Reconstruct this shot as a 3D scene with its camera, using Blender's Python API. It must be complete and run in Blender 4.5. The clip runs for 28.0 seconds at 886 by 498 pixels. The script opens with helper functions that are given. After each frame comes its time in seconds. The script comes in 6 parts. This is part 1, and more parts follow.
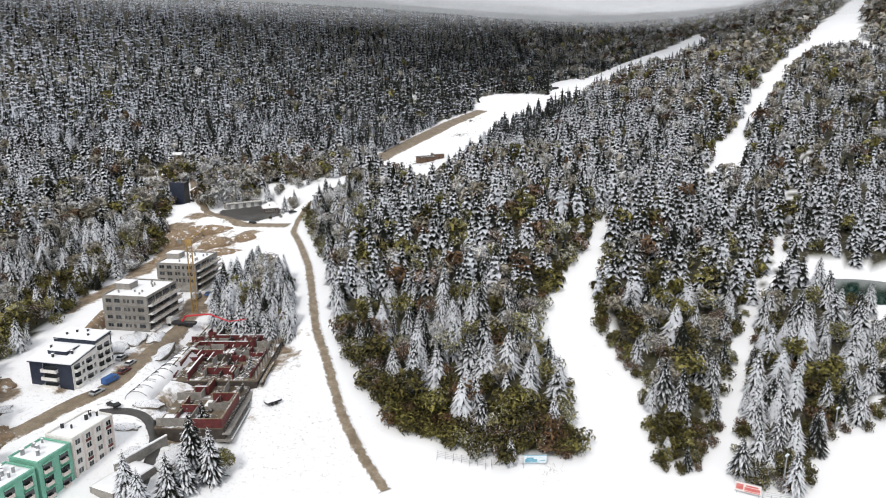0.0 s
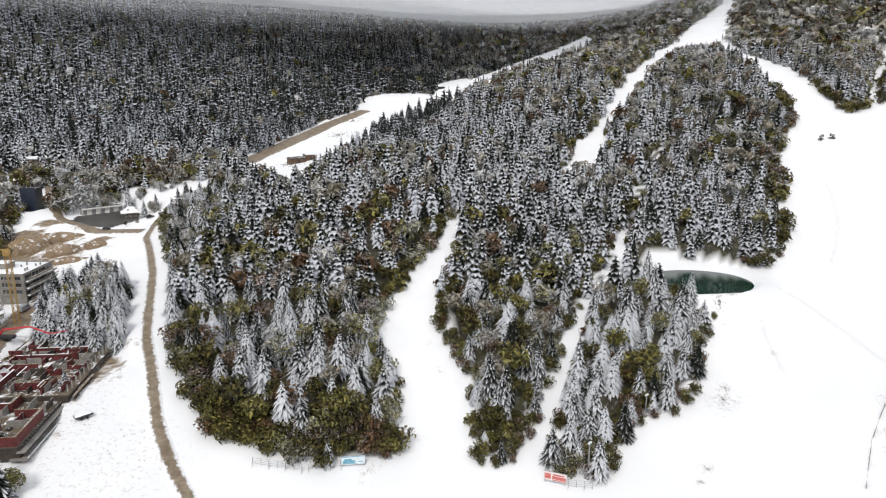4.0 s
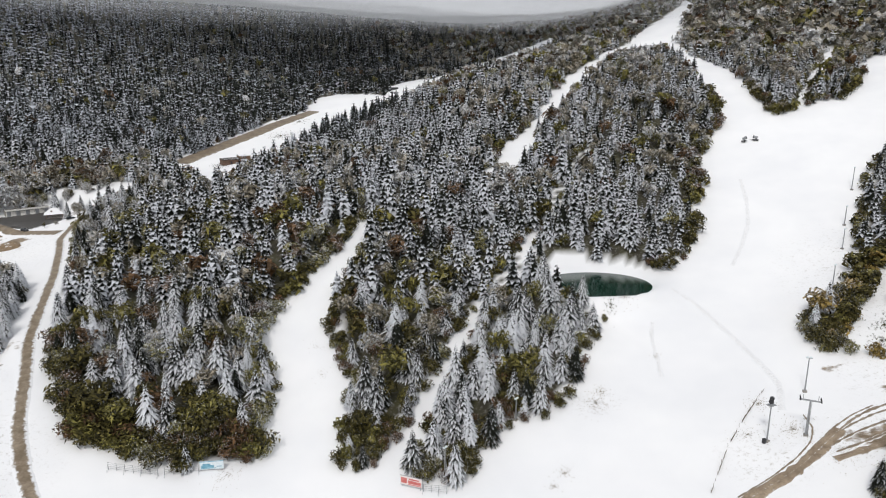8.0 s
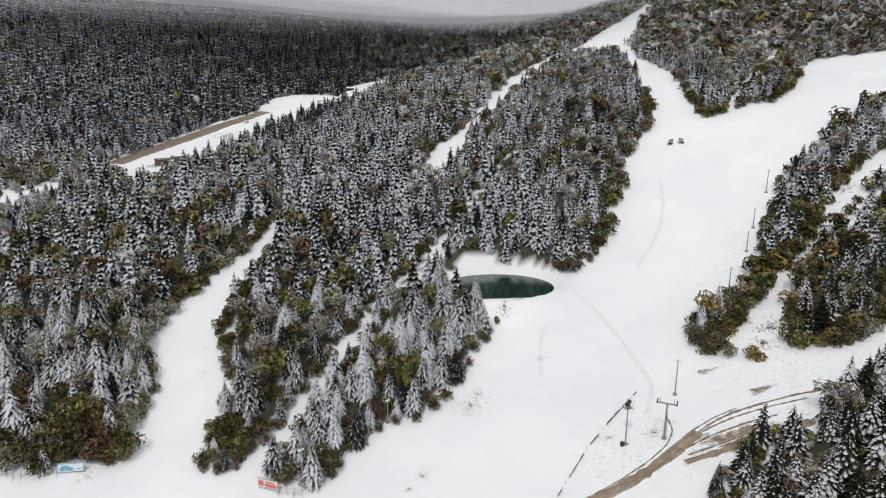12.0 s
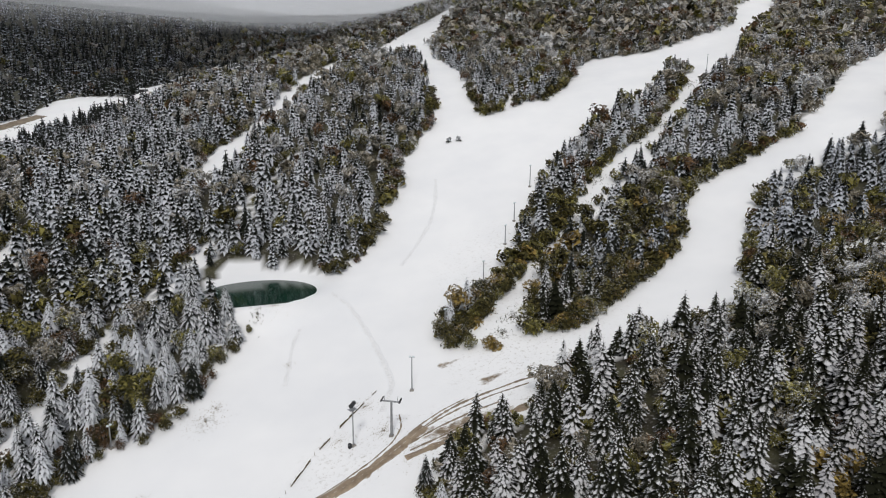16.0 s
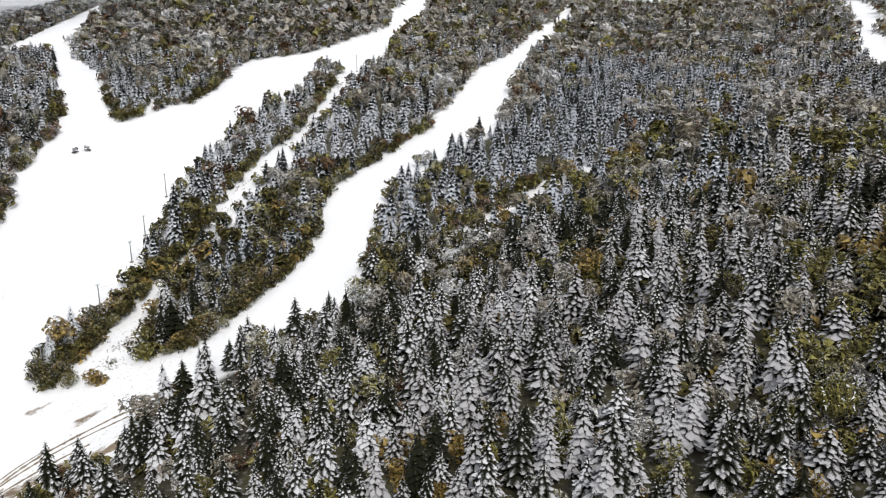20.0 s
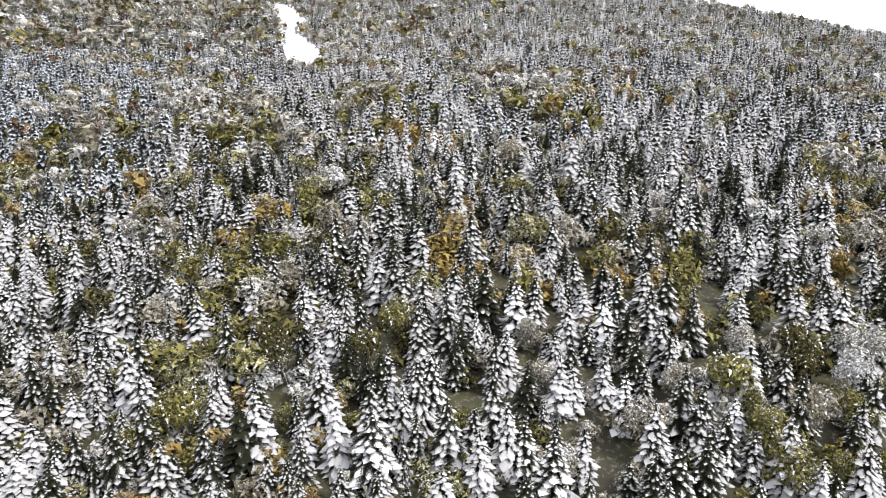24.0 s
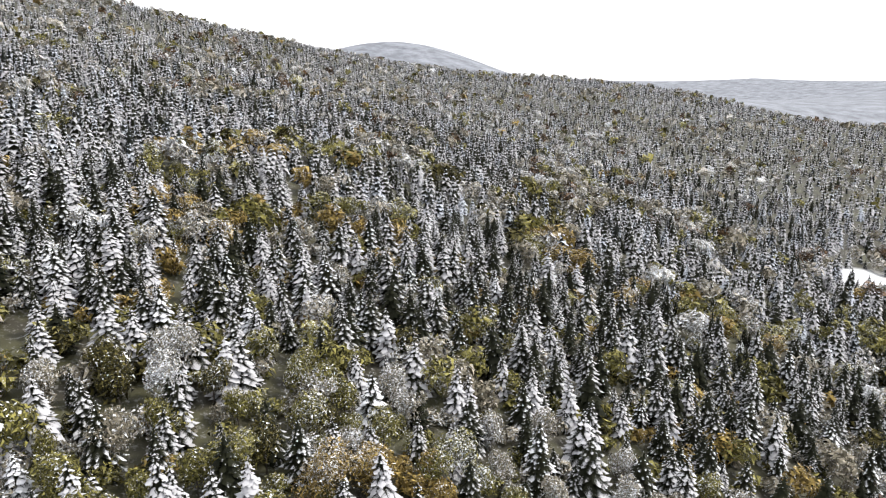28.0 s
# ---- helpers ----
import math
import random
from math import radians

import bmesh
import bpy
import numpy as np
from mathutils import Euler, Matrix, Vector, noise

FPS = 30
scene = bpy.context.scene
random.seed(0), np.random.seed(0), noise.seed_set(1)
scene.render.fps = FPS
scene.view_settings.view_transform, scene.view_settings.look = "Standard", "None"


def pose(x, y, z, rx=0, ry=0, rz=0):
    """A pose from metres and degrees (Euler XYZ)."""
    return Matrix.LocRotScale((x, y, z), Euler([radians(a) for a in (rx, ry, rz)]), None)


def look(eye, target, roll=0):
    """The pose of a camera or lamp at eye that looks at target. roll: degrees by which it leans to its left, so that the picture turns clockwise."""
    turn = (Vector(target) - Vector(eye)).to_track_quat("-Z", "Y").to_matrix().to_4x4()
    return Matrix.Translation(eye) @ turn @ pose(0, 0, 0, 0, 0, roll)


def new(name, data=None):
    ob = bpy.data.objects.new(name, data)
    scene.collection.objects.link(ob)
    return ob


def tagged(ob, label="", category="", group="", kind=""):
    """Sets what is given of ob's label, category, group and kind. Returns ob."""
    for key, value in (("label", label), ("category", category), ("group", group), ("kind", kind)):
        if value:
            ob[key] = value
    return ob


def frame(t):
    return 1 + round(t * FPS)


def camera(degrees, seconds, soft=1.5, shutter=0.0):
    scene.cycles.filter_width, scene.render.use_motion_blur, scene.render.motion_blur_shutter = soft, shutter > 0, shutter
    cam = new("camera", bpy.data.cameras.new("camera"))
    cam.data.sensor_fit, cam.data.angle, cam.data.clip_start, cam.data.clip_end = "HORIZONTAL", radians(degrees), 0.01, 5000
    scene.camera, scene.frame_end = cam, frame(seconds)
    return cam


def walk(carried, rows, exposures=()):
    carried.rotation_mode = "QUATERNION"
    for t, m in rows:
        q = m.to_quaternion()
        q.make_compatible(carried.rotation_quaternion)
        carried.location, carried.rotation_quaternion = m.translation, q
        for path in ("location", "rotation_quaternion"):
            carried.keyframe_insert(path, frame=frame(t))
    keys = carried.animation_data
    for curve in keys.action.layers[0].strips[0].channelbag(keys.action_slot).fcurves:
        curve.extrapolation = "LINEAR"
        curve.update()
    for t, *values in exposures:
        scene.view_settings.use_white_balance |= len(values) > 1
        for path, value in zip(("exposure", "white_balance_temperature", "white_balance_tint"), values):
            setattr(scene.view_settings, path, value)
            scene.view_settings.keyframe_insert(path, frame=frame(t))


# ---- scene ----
cam = camera(64.2, 28.0, soft=1.05)
METRES, EYE, TILT, LEAN, TURN = 250.0, 100.0, -14.2, 0.0, 0.0
ROWS = [
    (0.0, 0.0, 0.0, 0.0, 0.0, 0.0, -0.0),
    (0.5, 0.0127, -0.0001, 0.0, -0.3, -0.01, 0.08),
    (1.0, 0.0265, -0.0005, -0.0001, -0.62, -0.02, 0.17),
    (1.5, 0.0412, -0.0011, -0.001, -1.11, 0.01, 0.28),
    (2.0, 0.057, -0.0017, -0.0007, -2.16, -0.02, 0.55),
    (2.5, 0.0734, -0.0024, -0.0004, -3.26, -0.03, 0.83),
    (3.0, 0.0901, -0.0034, -0.0003, -4.36, -0.07, 1.1),
    (3.5, 0.1074, -0.0045, 0.0002, -5.46, -0.11, 1.35),
    (5.5, 0.1801, -0.0098, 0.0009, -6.49, -0.16, 1.55),
    (6.0, 0.1988, -0.0113, 0.0016, -6.48, -0.19, 1.5),
    (6.5, 0.2174, -0.0132, 0.0007, -6.49, -0.14, 1.5),
    (7.0, 0.2361, -0.0149, 0.0011, -6.49, -0.15, 1.49),
    (7.5, 0.2549, -0.0164, 0.0006, -6.5, -0.13, 1.47),
    (8.0, 0.2739, -0.0182, 0.0002, -6.5, -0.14, 1.45),
    (8.5, 0.2926, -0.0201, -0.0001, -6.52, -0.15, 1.4),
    (9.0, 0.3112, -0.0222, -0.0004, -6.53, -0.15, 1.41),
    (9.5, 0.3294, -0.024, -0.0013, -6.54, -0.11, 1.38),
    (10.0, 0.3481, -0.0257, -0.001, -6.54, -0.13, 1.36),
    (10.5, 0.3665, -0.0273, -0.0013, -6.55, -0.12, 1.33),
    (11.0, 0.3844, -0.0288, -0.002, -6.58, -0.09, 1.28),
    (11.5, 0.4025, -0.0305, -0.0023, -6.6, -0.06, 1.25),
    (13.5, 0.4766, -0.0381, -0.0036, -9.56, -0.14, 1.97),
    (14.0, 0.4949, -0.0401, -0.0039, -11.1, -0.2, 2.37),
    (14.5, 0.5132, -0.0424, -0.0044, -12.63, -0.28, 2.76),
    (15.0, 0.5306, -0.0449, -0.0049, -14.05, -0.36, 3.12),
    (15.5, 0.5497, -0.0482, -0.0054, -15.86, -0.45, 3.57),
    (16.0, 0.5678, -0.052, -0.0059, -18.48, -0.63, 4.19),
    (16.5, 0.5859, -0.0564, -0.0062, -21.2, -0.84, 4.87),
    (17.0, 0.6041, -0.061, -0.0067, -23.93, -1.09, 5.54),
    (17.5, 0.6217, -0.0663, -0.0073, -26.68, -1.36, 6.18),
    (18.0, 0.6396, -0.0721, -0.0078, -29.43, -1.7, 6.83),
    (18.5, 0.6568, -0.0784, -0.0089, -32.2, -2.05, 7.45),
    (19.0, 0.6741, -0.0853, -0.01, -34.95, -2.44, 8.05),
    (19.5, 0.6912, -0.0927, -0.0113, -37.7, -2.85, 8.64),
    (20.0, 0.708, -0.1007, -0.0132, -40.46, -3.29, 9.2),
    (20.5, 0.7243, -0.1094, -0.0154, -43.29, -3.75, 9.72),
    (22.5, 0.7845, -0.1501, -0.0271, -62.6, -7.58, 12.72),
    (23.0, 0.7973, -0.1616, -0.0305, -68.46, -8.91, 13.36),
    (23.5, 0.8093, -0.1739, -0.0344, -74.34, -10.29, 13.87),
    (24.0, 0.8202, -0.1868, -0.0382, -80.23, -11.74, 14.2),
    (24.5, 0.8296, -0.2004, -0.0423, -86.1, -13.19, 14.41),
    (25.0, 0.8378, -0.2145, -0.0466, -91.98, -14.67, 14.45),
    (25.5, 0.8444, -0.2293, -0.051, -97.91, -16.18, 14.33),
    (26.0, 0.8497, -0.2449, -0.0554, -103.83, -17.66, 14.09),
    (26.5, 0.8536, -0.2609, -0.0597, -109.69, -19.12, 13.71),
    (27.0, 0.8556, -0.2772, -0.064, -115.33, -20.5, 13.23),
    (27.5, 0.8559, -0.2936, -0.0685, -120.77, -21.76, 12.66),
    (28.0, 0.8548, -0.3096, -0.0733, -125.22, -22.74, 12.07),
]
EXPOSURE = [(0.0, 0.32), (3.0, 0.27), (6.0, 0.12), (9.0, 0.0), (11.0, -0.06), (15.0, -0.22), (17.0, -0.17), (20.0, 0.3), (23.0, 1.32), (28.0, 1.22)]
walk(cam, [(t, pose(0, 0, EYE, TILT, LEAN, TURN) @ pose(METRES * x, METRES * y, METRES * z, 90 + pitch, roll, yaw)) for t, x, y, z, yaw, pitch, roll in ROWS], EXPOSURE)

# ---- light: an overcast autumn day with thin bright cloud ----
SUN_UP, SUN_ROUND = 48.0, 205.0
world = bpy.data.worlds.new("overcast_sky")
scene.world = world
world.use_nodes = True
wt = world.node_tree
sky = wt.nodes.new("ShaderNodeTexSky")
sky.sky_type, sky.sun_disc = "NISHITA", False
sky.sun_elevation, sky.sun_rotation = radians(SUN_UP), radians(SUN_ROUND)
veil = wt.nodes.new("ShaderNodeMix")
veil.data_type = "RGBA"
veil.inputs[0].default_value = 0.88
veil.inputs[7].default_value = (7.0, 7.12, 7.35, 1)
wt.links.new(sky.outputs[0], veil.inputs[6])
wt.links.new(veil.outputs[2], wt.nodes["Background"].inputs[0])
wt.nodes["Background"].inputs[1].default_value = 0.1
sun_data = bpy.data.lights.new("sun", "SUN")
sun_data.energy, sun_data.angle, sun_data.color = 1.5, radians(11), (1.0, 0.965, 0.91)
sun = new("sun", sun_data)
sa = radians(SUN_ROUND)
sun.matrix_world = look((0, 0, 600), Vector((0, 0, 600)) - Vector((math.sin(sa) * math.cos(radians(SUN_UP)), math.cos(sa) * math.cos(radians(SUN_UP)), math.sin(radians(SUN_UP)))) * 10)


# ---- materials ----
def tree_of(name):
    m = bpy.data.materials.new(name)
    m.use_nodes = True
    return m, m.node_tree.nodes, m.node_tree.links, m.node_tree.nodes["Principled BSDF"]


def noise_node(nt, scale, detail=4.0, rough=0.6):
    """World-space noise of about 1/scale metres."""
    geo = nt.nodes.new("ShaderNodeNewGeometry")
    n = nt.nodes.new("ShaderNodeTexNoise")
    n.inputs["Scale"].default_value = scale
    n.inputs["Detail"].default_value = detail
    n.inputs["Roughness"].default_value = rough
    nt.links.new(geo.outputs["Position"], n.inputs["Vector"])
    return n


def ramp(nt, src, stops):
    r = nt.nodes.new("ShaderNodeValToRGB")
    while len(r.color_ramp.elements) < len(stops):
        r.color_ramp.elements.new(0.5)
    for el, (p, c) in zip(r.color_ramp.elements, stops):
        el.position = p
        el.color = (*c, 1) if len(c) == 3 else c
    nt.links.new(src, r.inputs[0])
    return r


def mixed(nt, fac, a, b):
    x = nt.nodes.new("ShaderNodeMix")
    x.data_type = "RGBA"
    for socket, v in ((x.inputs[0], fac), (x.inputs[6], a), (x.inputs[7], b)):
        if isinstance(v, (int, float)):
            socket.default_value = v
        elif isinstance(v, tuple):
            socket.default_value = (*v, 1)
        else:
            nt.links.new(v, socket)
    return x.outputs[2]


def bumped(nt, bsdf, src, strength, dist):
    b = nt.nodes.new("ShaderNodeBump")
    b.inputs["Strength"].default_value = strength
    b.inputs["Distance"].default_value = dist
    nt.links.new(src, b.inputs["Height"])
    nt.links.new(b.outputs[0], bsdf.inputs["Normal"])


def surface(name, c1, c2, scale=1.0, rough=0.8, bump=0.3, dist=0.05, metal=0.0, snow=0.0, fine=6.0):
    """A mottled surface: two colours at a coarse and a fine scale, relief, and if wanted patches of lying snow."""
    m, n, l, b = tree_of(name)
    nt = m.node_tree
    big, small = noise_node(nt, scale), noise_node(nt, scale * fine)
    c = mixed(nt, ramp(nt, big.outputs[0], [(0.35, (0, 0, 0)), (0.65, (1, 1, 1))]).outputs[0], c1, c2)
    dark = tuple(0.6 * v for v in c1)
    c = mixed(nt, ramp(nt, small.outputs[0], [(0.3, (0.5, 0.5, 0.5)), (0.55, (0, 0, 0))]).outputs[0], c, dark)
    if snow:
        up = nt.nodes.new("ShaderNodeSeparateXYZ")
        geo = nt.nodes.new("ShaderNodeNewGeometry")
        l.new(geo.outputs["Normal"], up.inputs[0])
        sm = nt.nodes.new("ShaderNodeMath")
        sm.operation = "MULTIPLY"
        l.new(ramp(nt, noise_node(nt, scale * 2.3).outputs[0], [(0.62 - 0.3 * snow, (0, 0, 0)), (0.72 - 0.3 * snow, (1, 1, 1))]).outputs[0], sm.inputs[0])
        l.new(ramp(nt, up.outputs[2], [(0.3, (0, 0, 0)), (0.6, (1, 1, 1))]).outputs[0], sm.inputs[1])
        c = mixed(nt, sm.outputs[0], c, (0.82, 0.83, 0.86))
    l.new(c, b.inputs["Base Color"])
    b.inputs["Roughness"].default_value, b.inputs["Metallic"].default_value = rough, metal
    if bump:
        bumped(nt, b, small.outputs[0], bump, dist)
    return m


def snow_material(name, tone=0.88):
    m, n, l, b = tree_of(name)
    nt = m.node_tree
    big, small = noise_node(nt, 0.05, 3), noise_node(nt, 0.9, 6, 0.7)
    c = mixed(nt, ramp(nt, big.outputs[0], [(0.35, (0, 0, 0)), (0.7, (1, 1, 1))]).outputs[0], (tone, tone, tone + 0.012), (tone - 0.05, tone - 0.04, tone - 0.02))
    l.new(c, b.inputs["Base Color"])
    b.inputs["Roughness"].default_value = 0.65
    bumped(nt, b, small.outputs[0], 0.35, 0.12)
    return m


def foliage(name, c1, c2, frost, rough=0.75, skew=1.6):
    """Leaves or needles, with a dusting of frost in fine flecks."""
    m, n, l, b = tree_of(name)
    nt = m.node_tree
    isl = nt.nodes.new("ShaderNodeNewGeometry")
    few = nt.nodes.new("ShaderNodeMath")
    few.operation = "POWER"
    l.new(isl.outputs["Random Per Island"], few.inputs[0])
    few.inputs[1].default_value = skew
    c = mixed(nt, few.outputs[0], c1, c2)
    fleck = noise_node(nt, 2.6, 3, 0.75)
    patch = noise_node(nt, 0.045, 2)
    add = nt.nodes.new("ShaderNodeMath")
    add.operation = "MULTIPLY_ADD"
    l.new(patch.outputs[0], add.inputs[0])
    add.inputs[1].default_value = 0.5
    l.new(fleck.outputs[0], add.inputs[2])
    white = ramp(nt, add.outputs[0], [(0.95 - 0.3 * frost, (0, 0, 0)), (1.0 - 0.22 * frost, (1, 1, 1))])
    c = mixed(nt, white.outputs[0], c, (0.74, 0.76, 0.8))
    l.new(c, b.inputs["Base Color"])
    b.inputs["Roughness"].default_value = rough
    b.inputs["Specular IOR Level"].default_value = 0.2
    return m


def snowy_needles(name, c1, c2, cover, frost=(0.56, 0.575, 0.61), blur=0.2, hoar=0.25):
    """Dark needles, grey with hoar frost towards the bough ends, which carry snow, most where they face south-west and
    up.
    """
    m, n, l, b = tree_of(name)
    nt = m.node_tree
    geo = nt.nodes.new("ShaderNodeNewGeometry")
    c = mixed(nt, geo.outputs["Random Per Island"], c1, c2)
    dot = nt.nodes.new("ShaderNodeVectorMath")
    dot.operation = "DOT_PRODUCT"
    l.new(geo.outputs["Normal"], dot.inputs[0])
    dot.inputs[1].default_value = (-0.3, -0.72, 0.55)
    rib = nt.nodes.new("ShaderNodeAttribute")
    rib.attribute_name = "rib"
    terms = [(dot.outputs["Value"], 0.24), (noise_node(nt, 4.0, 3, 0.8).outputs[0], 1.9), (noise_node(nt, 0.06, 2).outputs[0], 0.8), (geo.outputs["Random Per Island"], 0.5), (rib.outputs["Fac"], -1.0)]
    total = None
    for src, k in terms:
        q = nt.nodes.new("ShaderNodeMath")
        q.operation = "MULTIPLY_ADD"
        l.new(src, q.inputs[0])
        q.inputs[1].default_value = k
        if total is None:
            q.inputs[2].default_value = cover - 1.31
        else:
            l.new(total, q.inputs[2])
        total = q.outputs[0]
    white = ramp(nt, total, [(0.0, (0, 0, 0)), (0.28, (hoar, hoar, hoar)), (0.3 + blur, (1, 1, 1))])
    c = mixed(nt, white.outputs[0], c, frost)
    l.new(c, b.inputs["Base Color"])
    b.inputs["Roughness"].default_value = 0.85
    b.inputs["Specular IOR Level"].default_value = 0.1
    return m


COVER = 0.07
SNOW = snow_material("lying_snow")
BOUGH_SNOW = snow_material("bough_snow", 0.8)
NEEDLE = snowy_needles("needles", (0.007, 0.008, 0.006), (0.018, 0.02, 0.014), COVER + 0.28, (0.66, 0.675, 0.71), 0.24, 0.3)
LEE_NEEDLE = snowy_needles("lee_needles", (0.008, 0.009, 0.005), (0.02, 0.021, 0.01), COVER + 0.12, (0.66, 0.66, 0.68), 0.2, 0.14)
# far and mid copies: distance haze put into the colour as paler, bluer frost
HAZY_NEEDLE = snowy_needles("hazy_far_needles", (0.01, 0.011, 0.01), (0.026, 0.029, 0.024), COVER + 0.48, (0.52, 0.545, 0.6), 0.5, 0.42)
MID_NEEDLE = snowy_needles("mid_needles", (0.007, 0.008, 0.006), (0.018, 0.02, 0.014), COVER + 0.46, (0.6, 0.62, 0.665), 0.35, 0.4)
# snow cover and grey rise with distance, which paints haze into the outer two
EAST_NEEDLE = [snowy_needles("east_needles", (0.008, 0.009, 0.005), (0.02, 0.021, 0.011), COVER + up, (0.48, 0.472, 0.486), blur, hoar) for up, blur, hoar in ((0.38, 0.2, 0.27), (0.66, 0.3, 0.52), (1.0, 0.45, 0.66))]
LEAF = [foliage("olive_leaves", (0.03, 0.027, 0.007), (0.28, 0.25, 0.07), 0.38), foliage("golden_leaves", (0.07, 0.045, 0.011), (0.38, 0.27, 0.08), 0.38),
        foliage("rust_leaves", (0.03, 0.018, 0.008), (0.17, 0.095, 0.045), 0.4), foliage("frosted_leaves", (0.08, 0.07, 0.045), (0.36, 0.315, 0.24), 0.58), foliage("green_leaves", (0.01, 0.0095, 0.0025), (0.16, 0.135, 0.04), 0.2, skew=1.9)]
BARK = surface("bark", (0.06, 0.045, 0.035), (0.1, 0.08, 0.065), 2.0)


def track_material(name, c1, c2, white, ruts=False, fine=0.45):
    """Muddy wheel ruts between ragged edges of snow."""
    m = surface(name, c1, c2, 0.3, 0.6, 0.5, 0.08)
    nt, bs = m.node_tree, m.node_tree.nodes["Principled BSDF"]
    was = bs.inputs["Base Color"].links[0].from_socket
    at = nt.nodes.new("ShaderNodeAttribute")
    at.attribute_name = "edge"
    q = nt.nodes.new("ShaderNodeMath")
    q.operation = "MULTIPLY_ADD"
    nt.links.new(noise_node(nt, fine, 6, 0.75).outputs[0], q.inputs[0])
    q.inputs[1].default_value = 1.3
    # two wheel ruts: bare earth on both sides of the crown
    across = at.outputs["Fac"]
    if ruts:
        off = nt.nodes.new("ShaderNodeMath")
        off.operation = "SUBTRACT"
        nt.links.new(across, off.inputs[0])
        off.inputs[1].default_value = 0.38
        mag = nt.nodes.new("ShaderNodeMath")
        mag.operation = "ABSOLUTE"
        nt.links.new(off.outputs[0], mag.inputs[0])
        big = nt.nodes.new("ShaderNodeMath")
        big.operation = "MULTIPLY"
        nt.links.new(mag.outputs[0], big.inputs[0])
        big.inputs[1].default_value = 1.5
        across = big.outputs[0]
    nt.links.new(across, q.inputs[2])
    sub = nt.nodes.new("ShaderNodeMath")
    sub.operation = "SUBTRACT"
    nt.links.new(q.outputs[0], sub.inputs[0])
    sub.inputs[1].default_value = 1.5 - white
    nt.links.new(mixed(nt, ramp(nt, sub.outputs[0], [(0.0, (0, 0, 0)), (0.22, (1, 1, 1))]).outputs[0], was, (0.82, 0.825, 0.845)), bs.inputs["Base Color"])
    return m


MUD = track_material("wet_mud", (0.17, 0.13, 0.09), (0.27, 0.215, 0.15), 0.12)
FAINT = track_material("faint_track", (0.8, 0.8, 0.812), (0.85, 0.85, 0.862), 0.5)
RUTS = track_material("snowy_ruts", (0.17, 0.125, 0.08), (0.31, 0.25, 0.18), 0.42, False, 0.8)
EARTH = track_material("muddy_ruts", (0.2, 0.145, 0.095), (0.36, 0.28, 0.195), 0.3, True, 1.1)
ASPHALT = surface("wet_asphalt", (0.045, 0.042, 0.04), (0.07, 0.065, 0.06), 0.5, 0.45, 0.2, 0.02)
GRASS = surface("dead_grass", (0.12, 0.09, 0.05), (0.2, 0.16, 0.1), 0.8, 0.9, 0.6, 0.1, snow=0.75)

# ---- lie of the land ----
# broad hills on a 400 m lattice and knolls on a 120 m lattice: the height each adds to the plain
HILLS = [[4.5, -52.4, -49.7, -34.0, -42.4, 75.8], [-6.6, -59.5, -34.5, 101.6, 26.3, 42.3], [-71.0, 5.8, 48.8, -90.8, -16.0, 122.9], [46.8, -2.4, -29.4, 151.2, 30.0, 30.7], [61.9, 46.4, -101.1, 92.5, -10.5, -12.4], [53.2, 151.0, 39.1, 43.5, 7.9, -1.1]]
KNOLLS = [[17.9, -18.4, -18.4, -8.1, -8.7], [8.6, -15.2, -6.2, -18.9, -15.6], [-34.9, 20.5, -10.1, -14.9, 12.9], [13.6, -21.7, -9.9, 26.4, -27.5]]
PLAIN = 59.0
PADS = [(-108, 391, 24, 20, 22.3), (-68, 184, 10, 14, 2.8), (-70, 220, 18, 20, 7.0), (-153, 411, 10, 9, 23.8)]
POND, POND_R, POND_Z = (158.8, 252.5), (20.5, 15.5), 19.4


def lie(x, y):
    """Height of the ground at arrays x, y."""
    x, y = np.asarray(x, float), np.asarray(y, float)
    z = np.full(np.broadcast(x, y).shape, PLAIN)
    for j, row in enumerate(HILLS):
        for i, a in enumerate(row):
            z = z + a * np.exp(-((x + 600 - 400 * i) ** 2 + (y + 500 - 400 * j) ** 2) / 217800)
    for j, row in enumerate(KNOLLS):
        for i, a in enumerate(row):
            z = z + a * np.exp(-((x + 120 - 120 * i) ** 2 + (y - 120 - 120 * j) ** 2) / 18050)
    # far hills past the eastern valley
    for a, b, r, up in ((2360, -1370, 300, 150), (1900, -2900, 900, -140), (1250, -2700, 330, 100), (700, -1430, 230, -85), (2800, -3800, 900, -120), (1150, -1120, 230, 20), (1300, -130, 220, 16), (-1500, 2600, 900, 160), (600, 2700, 700, 140)):
        z = z + up * np.exp(-((x - a) ** 2 + (y - b) ** 2) / (2 * r * r))
    # ground levelled for the building site, the parking lot and the tower
    for a, b, rx, ry, level in PADS:
        k = np.clip((1.35 - np.hypot((x - a) / rx, (y - b) / ry)) / 0.35, 0, 1)
        z = z + (level - z) * k * k * (3 - 2 * k)
    # the reservoir's level bank and basin
    r = np.hypot((x - POND[0]) / (POND_R[0] + 4), (y - POND[1]) / (POND_R[1] + 4))
    k = np.clip((1.45 - r) / 0.35, 0, 1)
    k = k * k * (3 - 2 * k)
    z = z * (1 - k) + (POND_Z + 1.6) * k
    return z - 4.5 * np.clip((1.0 - r) / 0.22, 0, 1)


def lie1(x, y):
    return float(lie(np.array([x]), np.array([y]))[0])


